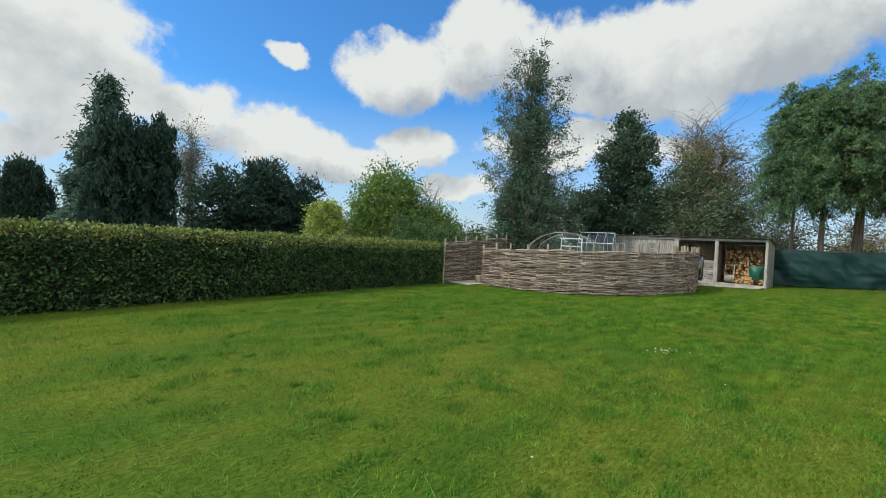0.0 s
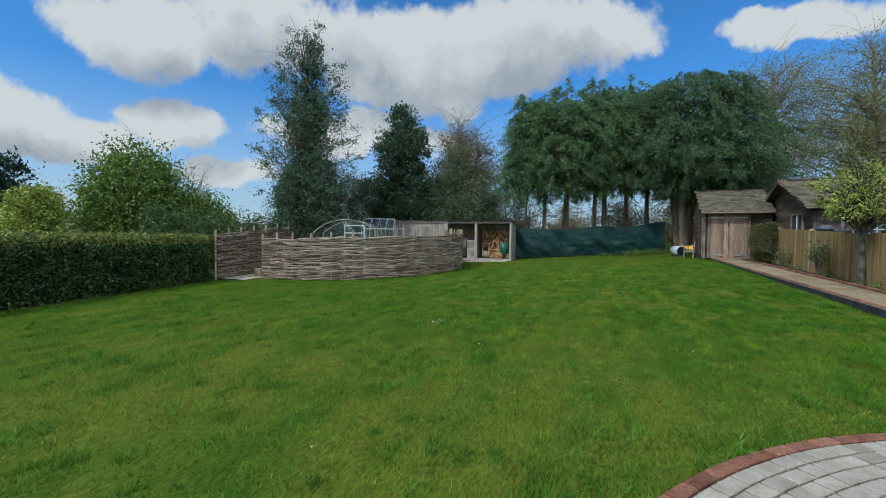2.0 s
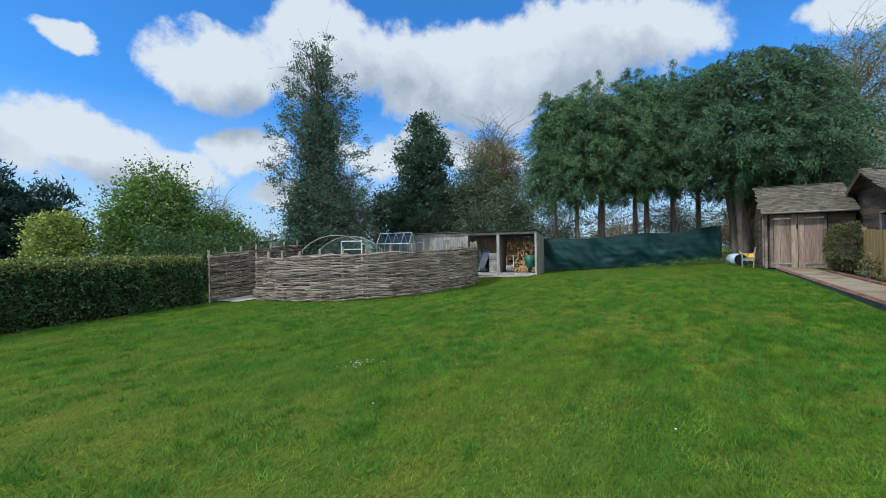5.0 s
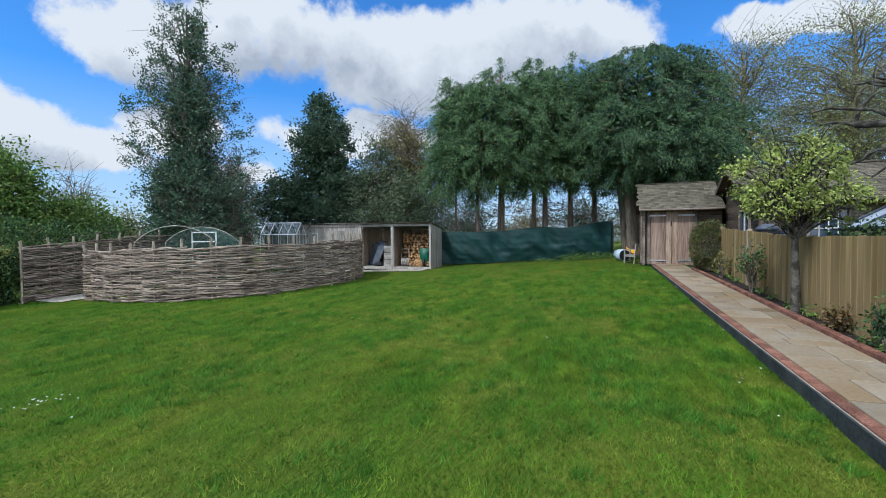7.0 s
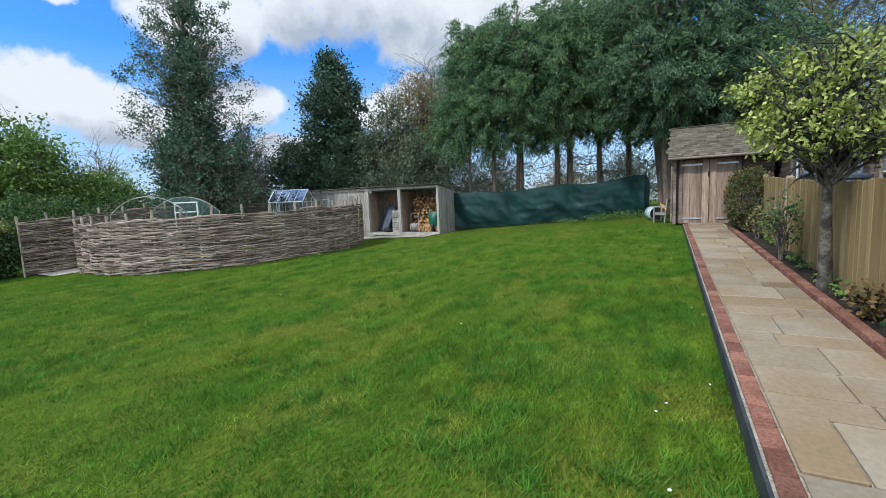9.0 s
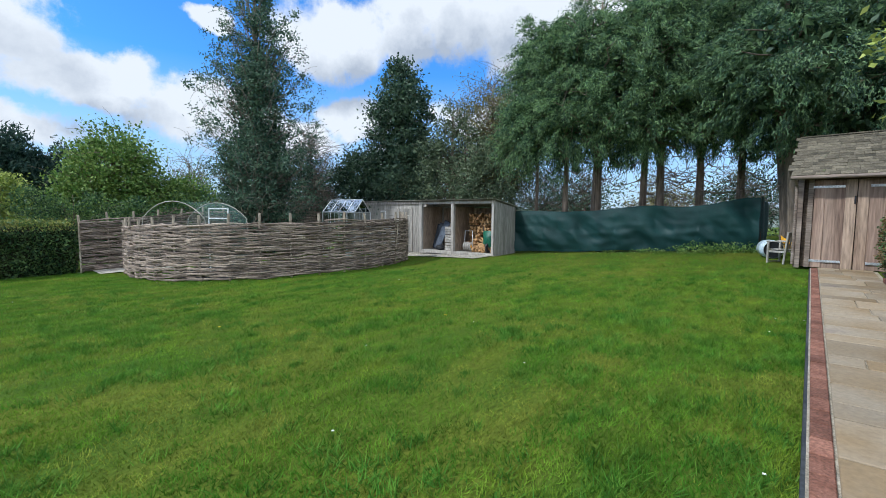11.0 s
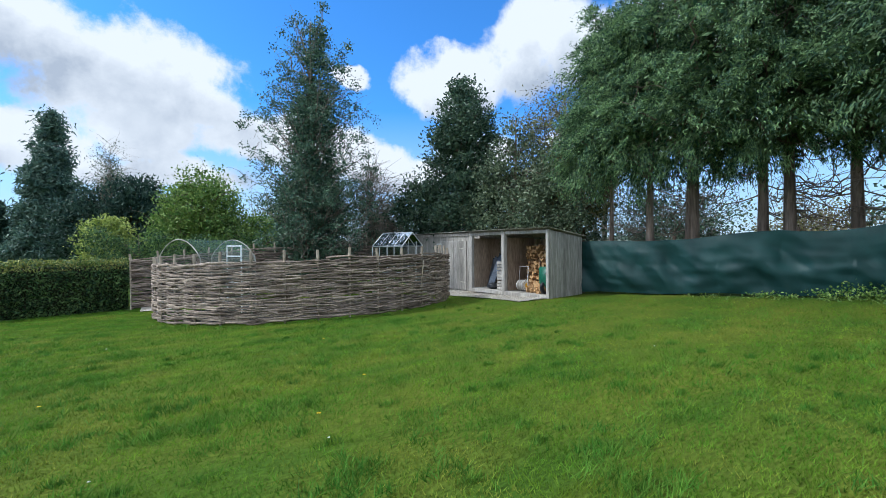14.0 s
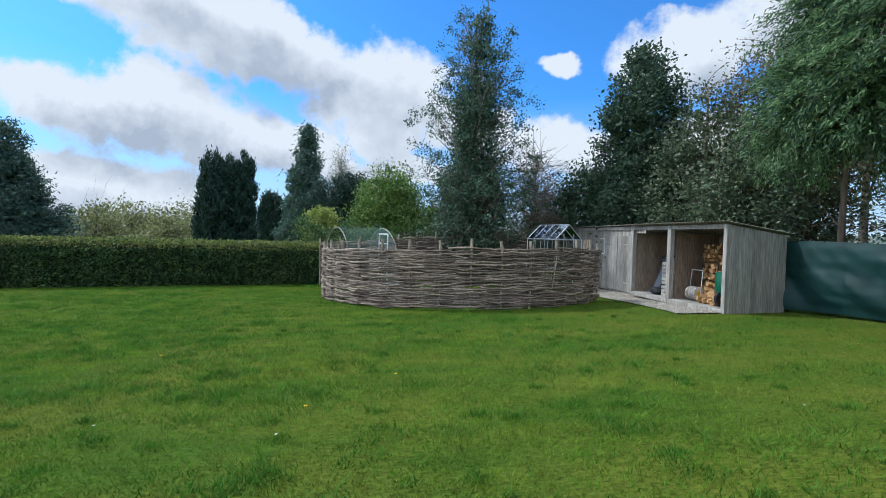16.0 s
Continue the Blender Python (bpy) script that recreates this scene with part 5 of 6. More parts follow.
def build_barn():
    """Long timber outbuilding behind the fence; gable towards +y, ridge running along y."""
    xe, xr, xb, y0, y1, z = 17.6, 20.2, 22.8, -6.35, -19.0, 0.75
    ez, rz = 2.72 - z, 3.95 - z
    t = thing("timber_barn", (xe, y0, z), "long weathered timber outbuilding with mossy tiled roof", "outbuilding")
    D, L = xb - xe, y0 - y1
    part("inside", Geo().box((D / 2, -L / 2, ez / 2), (D - 0.08, L - 0.08, ez - 0.02)), t, mat=M_DARKWOOD)
    for i in range(14):
        plank("weatherboard", (-0.0, -L / 2, 0.07 + 0.145 * i), (0.025, L, 0.155), M_BARNWOOD, t, rot=(0, -6, 0))
    for i in range(22):
        zz = 0.07 + 0.145 * i
        d = D if zz < ez else max(0.15, D * (1 - (zz - ez) / (rz - ez)))
        plank("gable_board", (D / 2, 0.0, zz), (d, 0.025, 0.155), M_DARKWOOD, t, rot=(-6, 0, 0))
    plank("corner_board", (-0.02, 0.02, ez / 2), (0.10, 0.10, ez), M_BARNWOOD, t)
    g = Geo()
    for (xa, za, xc, zc) in ((-0.35, ez - 0.02, xr - xe, rz), (xr - xe, rz, D + 0.35, ez - 0.02)):
        for dz in (0, -0.06):
            g.quad((xa, 0.25, za + dz), (xc, 0.25, zc + dz), (xc, -L, zc + dz), (xa, -L, za + dz))
    part("roof_deck", g, t, mat=M_DARKWOOD)
    for s, a in ((1, -0.35), (-1, D + 0.35)):
        p, q = Vector((a, 0.27, ez - 0.06)), Vector((xr - xe, 0.27, rz - 0.04))
        ln = (q - p).length
        plank("bargeboard", (p + q) / 2, (ln, 0.03, 0.16), M_DARKWOOD, t, rot=(0, -math.degrees(math.atan2(q.z - p.z, q.x - p.x)), 0))
    shingles(t, (-0.37, 0.26, ez - 0.02), (0, -1, 0), (xr - xe + 0.35, 0, rz - ez), 9.5, math.hypot(xr - xe + 0.35, rz - ez), M_TILE, 6, row=0.145, limit=280)
    plank("ridge_cap", (xr - xe, -L / 2, rz + 0.03), (0.24, L, 0.05), M_TILE, t)
    window(t, pose(1.35, 0.03, 1.45, 0, 0, 180), 0.95, 0.75, 2, 1, M_BARNWOOD)
    window(t, pose(-0.03, -1.35, 1.42, 0, 0, -90), 0.75, 0.66, 4, 3, M_BARNWOOD)
    window(t, pose(-0.03, -3.5, 1.42, 0, 0, -90), 2.2, 0.5, 5, 1, M_BARNWOOD)
    # flue of a stove and a dark blue water butt by the wall
    fl = thing("stove_flue", (17.2, -6.9, 0.8), "thin dark metal flue pipe by the boarded wall", "flue")
    part("pipe", Geo().tube([(0, 0, 0), (0, 0, 1.9)], 0.045, 10), fl, mat=M_SLATEBL, smooth=True)
    wb = thing("water_butt", (17.0, -6.75, 0.8), "dark blue plastic water butt with lid", "water butt")
    part("barrel", Geo().tube([(0, 0, 0), (0, 0, 0.3), (0, 0, 0.9), (0, 0, 1.15)], [0.24, 0.28, 0.29, 0.26], 18), wb, mat=M_SLATEBL, smooth=True)
    part("lid", Geo().tube([(0, 0, 1.15), (0, 0, 1.2), (0, 0, 1.23)], [0.29, 0.29, 0.2], 18), wb, mat=M_SLATEBL)


def build_garden_house():
    """Low building beyond the fence with a pale glazed roof."""
    z = 0.7
    t = thing("garden_house", (14.3, -6.75, z), "low garden building with pale glazed lean-to roof", "building")
    W, D = 5.4, 2.6
    part("wall", Geo().box((-W / 2, -D / 2 - 0.1, 0.6), (W - 0.3, D, 1.2)), t, mat=M_BARNWOOD)
    part("roof", Geo().quad((0.1, 0, 1.32), (0.1, -2.2, 2.62), (-W, -2.2, 2.62), (-W, 0, 1.32)).quad((0.1, 0, 1.28), (-W, 0, 1.28), (-W, -2.2, 2.58), (0.1, -2.2, 2.58)), t, mat=M_ROOFMET)
    for i in range(9):
        x = 0.1 - i * 0.68
        part("glazing_bar", Geo().tube([(x, 0.02, 1.34), (x, -2.2, 2.65)], 0.018, 5), t, mat=M_SLATEBL)
    part("eave_gutter", Geo().tube([(0.15, 0.03, 1.29), (-W, 0.03, 1.29)], 0.04, 8), t, mat=M_BLACK)


build_path()
build_patio()
build_fence()
build_log_store()
build_grey_shed()
build_shed()
build_barn()
build_garden_house()


# ---- garden things ----
def gauze(name, colour, cover):
    """Fine mesh cloth: thin threads over open holes."""
    m = bpy.data.materials.new(name)
    m.use_nodes = True
    N, K = m.node_tree.nodes, m.node_tree.links
    tr, mx = N.new("ShaderNodeBsdfTransparent"), N.new("ShaderNodeMixShader")
    mx.inputs[0].default_value = cover
    N["Principled BSDF"].inputs["Base Color"].default_value = (*colour, 1)
    N["Principled BSDF"].inputs["Roughness"].default_value = 0.7
    K.new(tr.outputs[0], mx.inputs[1])
    K.new(N["Principled BSDF"].outputs[0], mx.inputs[2])
    K.new(mx.outputs[0], N["Material Output"].inputs["Surface"])
    return m


M_GAUZE = gauze("pale_green_netting", (0.20, 0.34, 0.29), 0.11)


def build_netting():
    """Dark green windbreak cloth sagging between posts."""
    a, b = Vector((22.96, 4.74)), Vector((24.95, -2.72))
    L = (b - a).length
    d = (b - a).normalized()
    nn = Vector((-abs(d.y), -d.x if d.y < 0 else d.x)).normalized()
    z0 = G(a.x, a.y)
    t = thing("windbreak_netting", (a.x, a.y, z0), "dark green windbreak cloth, creased and sagging between posts", "netting")

    def place(u, v):
        s = u * L
        p = a + d * s
        zb = G(p.x, p.y) + 0.06 + 0.02 * math.sin(s * 2.1)
        zt = 2.14 + 0.40 * u ** 1.6 + 0.05 * math.sin(s * 1.9) - 0.05 * abs(math.sin(math.pi * s / 2.45))
        z = zb + (zt - zb) * v
        belly = 0.10 * math.sin(math.pi * v) * abs(math.sin(math.pi * s / 2.45))
        k = s / 2.45
        fan = (k - round(k))
        creases = 0.075 * math.sin(16 * fan * (1.4 - v) + 6 * v) * math.exp(-4 * abs(fan)) + 0.018 * math.sin(9 * v + 3.1 * s + 2 * math.sin(1.7 * s))
        creases += 0.008 * math.sin(22 * v + 5.0 * s * (0.5 + 0.5 * math.sin(s * 0.9))) * (0.3 + 0.7 * abs(math.sin(s * 1.3))) * (1 - v)
        creases += 0.035 * noise.noise((s * 1.1, v * 2.5, 3)) + 0.012 * noise.noise((s * 0.9, v * 9, 13)) + 0.026 * noise.noise((s * 3.2, v * 6 + s * 2, 8))
        o = nn * (belly + 1.1 * creases * (0.25 + math.sin(math.pi * min(v * 0.9 + 0.1, 1))))
        return (p.x + o.x - a.x, p.y + o.y - a.y, z - z0)
    part("cloth", Geo().sheet(place, 260, 60), t, mat=M_NET, smooth=True)
    part("end_flap", Geo().sheet(lambda u, v: (b.x - a.x + 0.9 * u, b.y - a.y - 0.02 - 0.08 * u + 0.03 * math.sin(9 * u + 3 * v), G(b.x, b.y) - z0 + 0.06 + (1.60 - 0.2 * u) * v), 12, 12), t, mat=M_NET, smooth=True)
    for i in range(4):
        p = a.lerp(b, i / 3)
        h = 2.2 + 0.4 * (i / 3) ** 1.6 - G(p.x, p.y)
        part("post", Geo().tube([(0, 0, -0.1), (0, 0, h)], 0.04, 8), t, Matrix.Translation((p.x + 0.2 - a.x, p.y - a.y, G(p.x, p.y) - z0)), M_DARKWOOD)
    for i in range(14):
        p = a.lerp(b, (i + 0.5) / 14)
        u = (i + 0.5) / 14
        q = place(u, 0.985)
        part("tie", Geo().tube([(q[0] - 0.02, q[1], q[2] + 0.015), (q[0] + 0.2, q[1], q[2] + 0.02)], 0.008, 5), t, mat=M_BLACK)
    # weeds along the foot of the cloth
    rng = np.random.default_rng(91)
    for k, (u, w, h, n) in enumerate([(0.62, 0.4, 0.12, 160), (0.74, 0.3, 0.16, 160), (0.83, 0.5, 0.28, 480), (0.92, 0.4, 0.24, 320), (0.47, 0.5, 0.07, 80), (0.99, 0.5, 0.2, 300)]):
        p = a + d * (L * u) + nn * 0.32
        w0 = thing("weed_clump", (p.x, p.y, G(p.x, p.y)), "low patch of green weeds at the foot of the cloth", "weeds", "weeds by the netting", kind="stuff")
        P = rng.normal(size=(n, 3)) * np.array([w * 0.5, w * 0.7, h * 0.4]) + np.array([0, 0, h * 0.5])
        P[:, 2] = np.abs(P[:, 2])
        part("leaves", leaves(P, rng.normal(size=(n, 3)) + np.array([0, 0, 0.4]), 0.07, 0.038, M_SPRING, rng), w0, kind="stuff")


def build_chair():
    t = thing("wooden_armchair", (22.1, -3.5, G(22, -3.4) + 0.0), "weathered wooden garden armchair beside the shed", "chair", rz=150)
    t.scale = (0.85, 0.85, 0.85)
    for x in (-0.24, 0.24):
        plank("front_leg", (x, -0.24, 0.31), (0.05, 0.05, 0.62), M_GREYWOOD, t)
        plank("back_leg", (x, 0.24, 0.45), (0.05, 0.05, 0.90), M_GREYWOOD, t, rot=(-6, 0, 0))
        plank("armrest", (x, -0.02, 0.63), (0.07, 0.56, 0.03), M_GREYWOOD, t)
        plank("side_rail", (x, 0, 0.34), (0.03, 0.46, 0.06), M_GREYWOOD, t)
    for i in range(5):
        plank("seat_slat", (0, -0.22 + 0.105 * i, 0.40), (0.5, 0.085, 0.022), M_GREYWOOD, t)
    plank("top_rail", (0, 0.29, 0.86), (0.5, 0.03, 0.08), M_GREYWOOD, t, rot=(-6, 0, 0))
    for i in range(6):
        plank("back_slat", (-0.19 + 0.076 * i, 0.265, 0.63), (0.045, 0.018, 0.42), M_GREYWOOD, t, rot=(-6, 0, 0))
    plank("front_rail", (0, -0.24, 0.36), (0.44, 0.025, 0.06), M_GREYWOOD, t)
    plank("stretcher", (0, -0.24, 0.05), (0.44, 0.025, 0.04), M_GREYWOOD, t)


def build_barrels():
    t = thing("plastic_drum", (23.3, -3.15, G(23, -3.2) + 0.245), "pale blue plastic drum lying on its side", "drum", rz=18)
    t.scale = (0.85, 0.85, 0.85)
    part("body", Geo().tube([(-0.42, 0, 0), (-0.40, 0, 0), (-0.14, 0, 0), (-0.12, 0, 0), (0.12, 0, 0), (0.14, 0, 0), (0.40, 0, 0), (0.44, 0, 0)], [0.26, 0.27, 0.27, 0.285, 0.285, 0.27, 0.27, 0.23], 24, caps=False), t, mat=M_BLUEPL, smooth=True)
    # black disc set in the opening for the shade inside the drum
    part("open_end", Geo().tube([(-0.40, 0, 0), (-0.30, 0, 0)], 0.245, 24), t, mat=M_BLACK)
    y = thing("yellow_barrow_tray", (23.95, -3.66, G(23.5, -3.6)), "yellow plastic barrow tray standing behind the drum", "barrow", rz=14)
    y.scale = (0.85, 0.8, 0.78)
    part("tray", Geo().sheet(lambda u, v: ((u - 0.5) * 0.7, (v - 0.5) * 0.85, 0.34 + 0.12 * (abs(u - 0.5) * 2) ** 3 + 0.2 * (abs(v - 0.5) * 2) ** 3), 8, 8), y, pose(0, 0, 0, 0, -20, 0), M_YELLOW, smooth=True)
    part("side", Geo().box((0, 0, 0.27), (0.5, 0.6, 0.2)), y, mat=M_YELLOW)
    for s in (-1, 1):
        part("leg", Geo().tube([(0, s * 0.25, 0.3), (0.1, s * 0.25, 0)], 0.018, 6), y, mat=M_BLACK)


def build_greenhouse():
    """Small aluminium greenhouse; ridge along local x."""
    z = G(20, 11.6)
    t = thing("small_greenhouse", (19.98, 11.2, z), "small aluminium framed greenhouse with clear panes", "greenhouse", rz=109)
    L, W, E, R = 1.62, 1.18, 1.85, 2.38

    def bar(name, a, b, r=0.016):
        part(name, Geo().tube([a, b], r, 5), t, mat=M_ALU)
    for sx in (-1, 1):
        x = sx * L / 2
        for sy in (-1, 1):
            bar("corner_post", (x, sy * W / 2, 0), (x, sy * W / 2, E), 0.02)
            bar("gable_rafter", (x, sy * W / 2, E), (x, 0, R), 0.02)
        bar("gable_tie", (x, -W / 2, E), (x, W / 2, E))
        bar("door_post", (x, -0.22, 0), (x, -0.22, E + 0.2))
        bar("door_post", (x, 0.22, 0), (x, 0.22, E + 0.2))
    for sy in (-1, 1):
        bar("eave", (-L / 2, sy * W / 2, E), (L / 2, sy * W / 2, E), 0.022)
        bar("base_rail", (-L / 2, sy * W / 2, 0.03), (L / 2, sy * W / 2, 0.03), 0.025)
        for i in range(4):
            x0, x1 = -L / 2 + L * i / 4, -L / 2 + L * (i + 1) / 4
            if i:
                bar("rafter", (x0, sy * W / 2, E), (x0, 0, R), 0.014)
                bar("stud", (x0, sy * W / 2, 0), (x0, sy * W / 2, E), 0.014)
            part("roof_pane", Geo().quad((x0, sy * W / 2, E + 0.01), (x1, sy * W / 2, E + 0.01), (x1, 0, R + 0.01), (x0, 0, R + 0.01)), t, mat=M_GLASS)
            part("wall_pane", Geo().quad((x0, sy * W / 2, 0.05), (x1, sy * W / 2, 0.05), (x1, sy * W / 2, E), (x0, sy * W / 2, E)), t, mat=M_GLASS)
    bar("ridge", (-L / 2, 0, R), (L / 2, 0, R), 0.022)
    plank("staging", (0, 0.2, 0.8), (L - 0.2, 0.6, 0.04), M_GREYWOOD, t)
    w = thing("white_window", (21.7, 10.9, G(21.7, 10.9) + 1.35), "white framed window of the grey shed", "window")
    part("pane", Geo().box((0.0, 0, 0.25), (0.02, 0.5, 0.5)), w, mat=M_WINDOW)
    for s in (-1, 1):
        plank("stile", (-0.015, s * 0.27, 0.25), (0.04, 0.05, 0.58), M_WHITE, w)
        plank("rail", (-0.015, 0, 0.25 + s * 0.27), (0.04, 0.5, 0.05), M_WHITE, w)


def build_tunnel():
    """Netted growing tunnel inside the wattle enclosure; axis along x."""
    cx, cy, z = 13.157, 8.531, G(13.2, 8.5)
    t = thing("netted_tunnel", (cx, cy, z), "low growing tunnel of bent hoops under green netting", "growing tunnel", rz=22.3)
    H, Wd, Ln = 2.045, 1.675, 1.361

    def arc(x, a):
        return (x, min(max(Wd * math.cos(a), -1.12), 1.12), H * (math.sin(a) ** 0.88 if math.sin(a) > 0 else 0))
    for x in (-Ln / 2, Ln / 2):
        part("hoop", Geo().tube([arc(x, math.pi * i / 22) for i in range(23)], 0.013, 6), t, mat=M_GREYROOF, smooth=True)
    part("netting", Geo().sheet(lambda u, v: arc((u - 0.5) * Ln, math.pi * v), 8, 30), t, mat=M_GAUZE, smooth=True)
    part("end_netting", Geo().sheet(lambda u, v: (Ln / 2 - 0.01, arc(0, math.pi * u)[1], arc(0, math.pi * u)[2] * v), 26, 6), t, mat=M_GAUZE)
    door = part("door_frame", bevelled((0.03, 0.76, 0.04), 0.004), t, pose(Ln / 2 + 0.03, -0.04, 1.88), M_WHITE)
    for s in (-1, 1):
        part("door_stile", bevelled((0.03, 0.04, 1.9), 0.004), door, pose(0, s * 0.36, -0.94), M_WHITE)
    for zz in (-0.28, -1.0):
        part("door_rail", bevelled((0.03, 0.70, 0.035), 0.004), door, pose(0, 0, zz), M_WHITE)


def build_store_contents():
    z = G(21.5, 6) + 0.14

    def at(x, y):
        m = Matrix.Rotation(radians(4.5), 2) @ Vector((x, y))
        return 21.42 + m.x, 4.5 + m.y
    # wheelbarrow stood up on end
    x, y = at(0.22, 0.42)
    t = thing("green_wheelbarrow", (x, y, z), "green wheelbarrow stood upright on its front", "wheelbarrow", rz=4.5)
    part("tray", Geo().sheet(lambda u, v: (-0.05 - 0.17 * math.sin(math.pi * u) ** 0.5 * (0.4 + 0.6 * math.sin(math.pi * v)), (u - 0.5) * (0.56 - 0.16 * (1 - v)), 0.18 + 0.62 * v), 12, 12), t, pose(0.15, 0, 0, 0, 8, 0), M_GREENPL, smooth=True)
    part("tray_floor", Geo().box((0.14, 0, 0.48), (0.03, 0.46, 0.6)), t, mat=M_GREENPL)
    for s in (-1, 1):
        part("handle", Geo().tube([(0.12, s * 0.12, 0.1), (0.18, s * 0.24, 0.7), (0.22, s * 0.27, 0.98)], 0.017, 6), t, mat=M_BLACK)
        part("leg", Geo().tube([(0.1, s * 0.2, 0.55), (-0.12, s * 0.2, 0.62)], 0.014, 6), t, mat=M_BLACK)
    wh = part("wheel", Geo().tube([(0.1, -0.045, 0.19), (0.1, -0.03, 0.19), (0.1, 0.03, 0.19), (0.1, 0.045, 0.19)], [0.15, 0.185, 0.185, 0.15], 20), t, mat=M_BLACK, label="black rubber tyre")
    part("hub", Geo().tube([(0.1, -0.05, 0.19), (0.1, 0.05, 0.19)], 0.09, 14), wh, mat=M_LOGEND)
    # hose reel
    x, y = at(0.42, 1.38)
    t = thing("hose_reel", (x, y, z), "wound pale garden hose on a reel with handle", "hose reel", rz=10)
    for k in range(7):
        pts = [(0.15 * math.cos(a), -0.1 + 0.033 * k, 0.2 + 0.15 * math.sin(a)) for a in [2 * math.pi * i / 18 for i in range(19)]]
        part("hose_coil", Geo().tube(pts, 0.016, 6, caps=False), t, mat=M_GREYWOOD, smooth=True)
    for s in (-1, 1):
        part("flange", Geo().tube([(0, s * 0.13, 0.2), (0, s * 0.14, 0.2)], 0.15 if s > 0 else 0.17, 20), t, mat=M_WHITE)
        part("hub", Geo().tube([(0, s * 0.145, 0.2), (0, s * 0.16, 0.2)], 0.07, 14), t, mat=M_YELLOW)
        part("side_bar", Geo().tube([(0.12, s * 0.17, 0), (0.02, s * 0.17, 0.2), (0.08, s * 0.16, 0.78)], 0.011, 6), t, mat=M_ALU)
    part("handle_bar", Geo().tube([(0.08, -0.16, 0.78), (0.08, 0.16, 0.78)], 0.011, 6), t, mat=M_ALU)
    # stack of slatted crates
    for k in range(3):
        x, y = at(0.42, 2.12)
        t = thing("slatted_crate", (x, y, z + 0.315 * k), "weathered slatted wooden crate in a stack", "crate", "stack of crates", rz=5 + 2 * k)
        for zz in (0.05, 0.15, 0.25):
            for s in (-1, 1):
                plank("slat", (s * 0.2, 0, zz), (0.014, 0.42, 0.085), M_GREYWOOD, t, 0.003)
                plank("end_slat", (0, s * 0.21, zz), (0.40, 0.014, 0.085), M_GREYWOOD, t, 0.003)
        plank("base", (0, 0, 0.012), (0.38, 0.40, 0.014), M_GREYWOOD, t, 0.003)
    # dark folded sheets and a mower leaning in the left bay
    for k, (dx, dy, w, h, lean) in enumerate([(0.55, 2.72, 0.40, 1.15, 17), (0.68, 2.95, 0.42, 1.05, 13), (0.8, 3.16, 0.3, 1.0, 10)]):
        x, y = at(dx, dy)
        t = thing("folded_sunbed", (x, y, z), "dark blue grey folded sunbed leaning in the store", "sunbed", "sunbeds in the store", rz=-10)
        part("sheet", bevelled((0.03, w, h), 0.008), t, pose(0, 0, h / 2, lean * 0.8, lean, 0), M_SLATEBL)
        part("rim", bevelled((0.045, w + 0.03, 0.03), 0.006), t, pose(math.sin(radians(lean)) * h / 2, -math.sin(radians(lean * 0.8)) * h / 2, h * 0.98, lean * 0.8, lean, 0), M_BLACK)
    x, y = at(0.32, 2.62)
    t = thing("black_bag", (x, y, z), "crumpled black sack on the store floor", "sack")
    g = Geo().sheet(lambda u, v: (0.2 * math.sin(math.pi * v) * math.cos(2 * math.pi * u) * (1 + 0.3 * noise.noise((u * 6, v * 5, 1))), 0.24 * math.sin(math.pi * v) * math.sin(2 * math.pi * u) * (1 + 0.3 * noise.noise((u * 5, v * 6, 4))), 0.10 - 0.11 * math.cos(math.pi * v)), 16, 10)
    part("sack", g, t, mat=M_BLACK, smooth=True)


def build_gravel():
    g = Geo().sheet(lambda u, v: (20.35 + 1.35 * u + 0.12 * math.sin(v * 9) * (1 - u), 4.55 + 8.0 * v, G(20.35 + 1.35 * u, 4.55 + 8.0 * v) + 0.028 + 0.012 * noise.noise((u * 9, v * 30, 0))), 14, 50)
    tagged(new("gravel_strip", g.mesh(M_GRAVEL, True)), "pale gravel strip in front of the sheds", "gravel", kind="structure")
    g = Geo().sheet(lambda u, v: (11.55 + 3.2 * u, 11.75 + 1.2 * v + 0.25 * u, G(12 + 3 * u, 12) + 0.035 + 0.012 * noise.noise((u * 20, v * 12, 7))), 30, 12)
    tagged(new("gravel_patch", g.mesh(M_GRAVEL, True)), "pale gravel in the gap of the wattle fence", "gravel", kind="structure")
    rng = np.random.default_rng(17)
    g = Geo()
    for k in range(2600):
        if k < 1900:
            x, y = rng.uniform(20.4, 21.5), rng.uniform(4.6, 9.5)
        else:
            x, y = rng.uniform(11.6, 14.5), rng.uniform(11.85, 13.1)
        r = rng.uniform(0.010, 0.022)
        g.box((x, y, G(x, y) + 0.035), (r * 2, r * 1.5, r), Matrix.Rotation(rng.uniform(0, 6.3), 3, "Z") @ Matrix.Rotation(rng.uniform(-0.5, 0.5), 3, "X"))
    tagged(new("gravel_stones", g.mesh(M_GRAVEL)), "loose pale gravel stones", "gravel", kind="stuff")
    b = thing("stone_block", (12.75, 12.25, G(12.7, 12.2)), "rough pale stone block in the gap of the fence", "stone")
    part("block", bevelled((0.30, 0.24, 0.34), 0.02), b, pose(0, 0, 0.16, 0, 0, 12), M_SLAB)


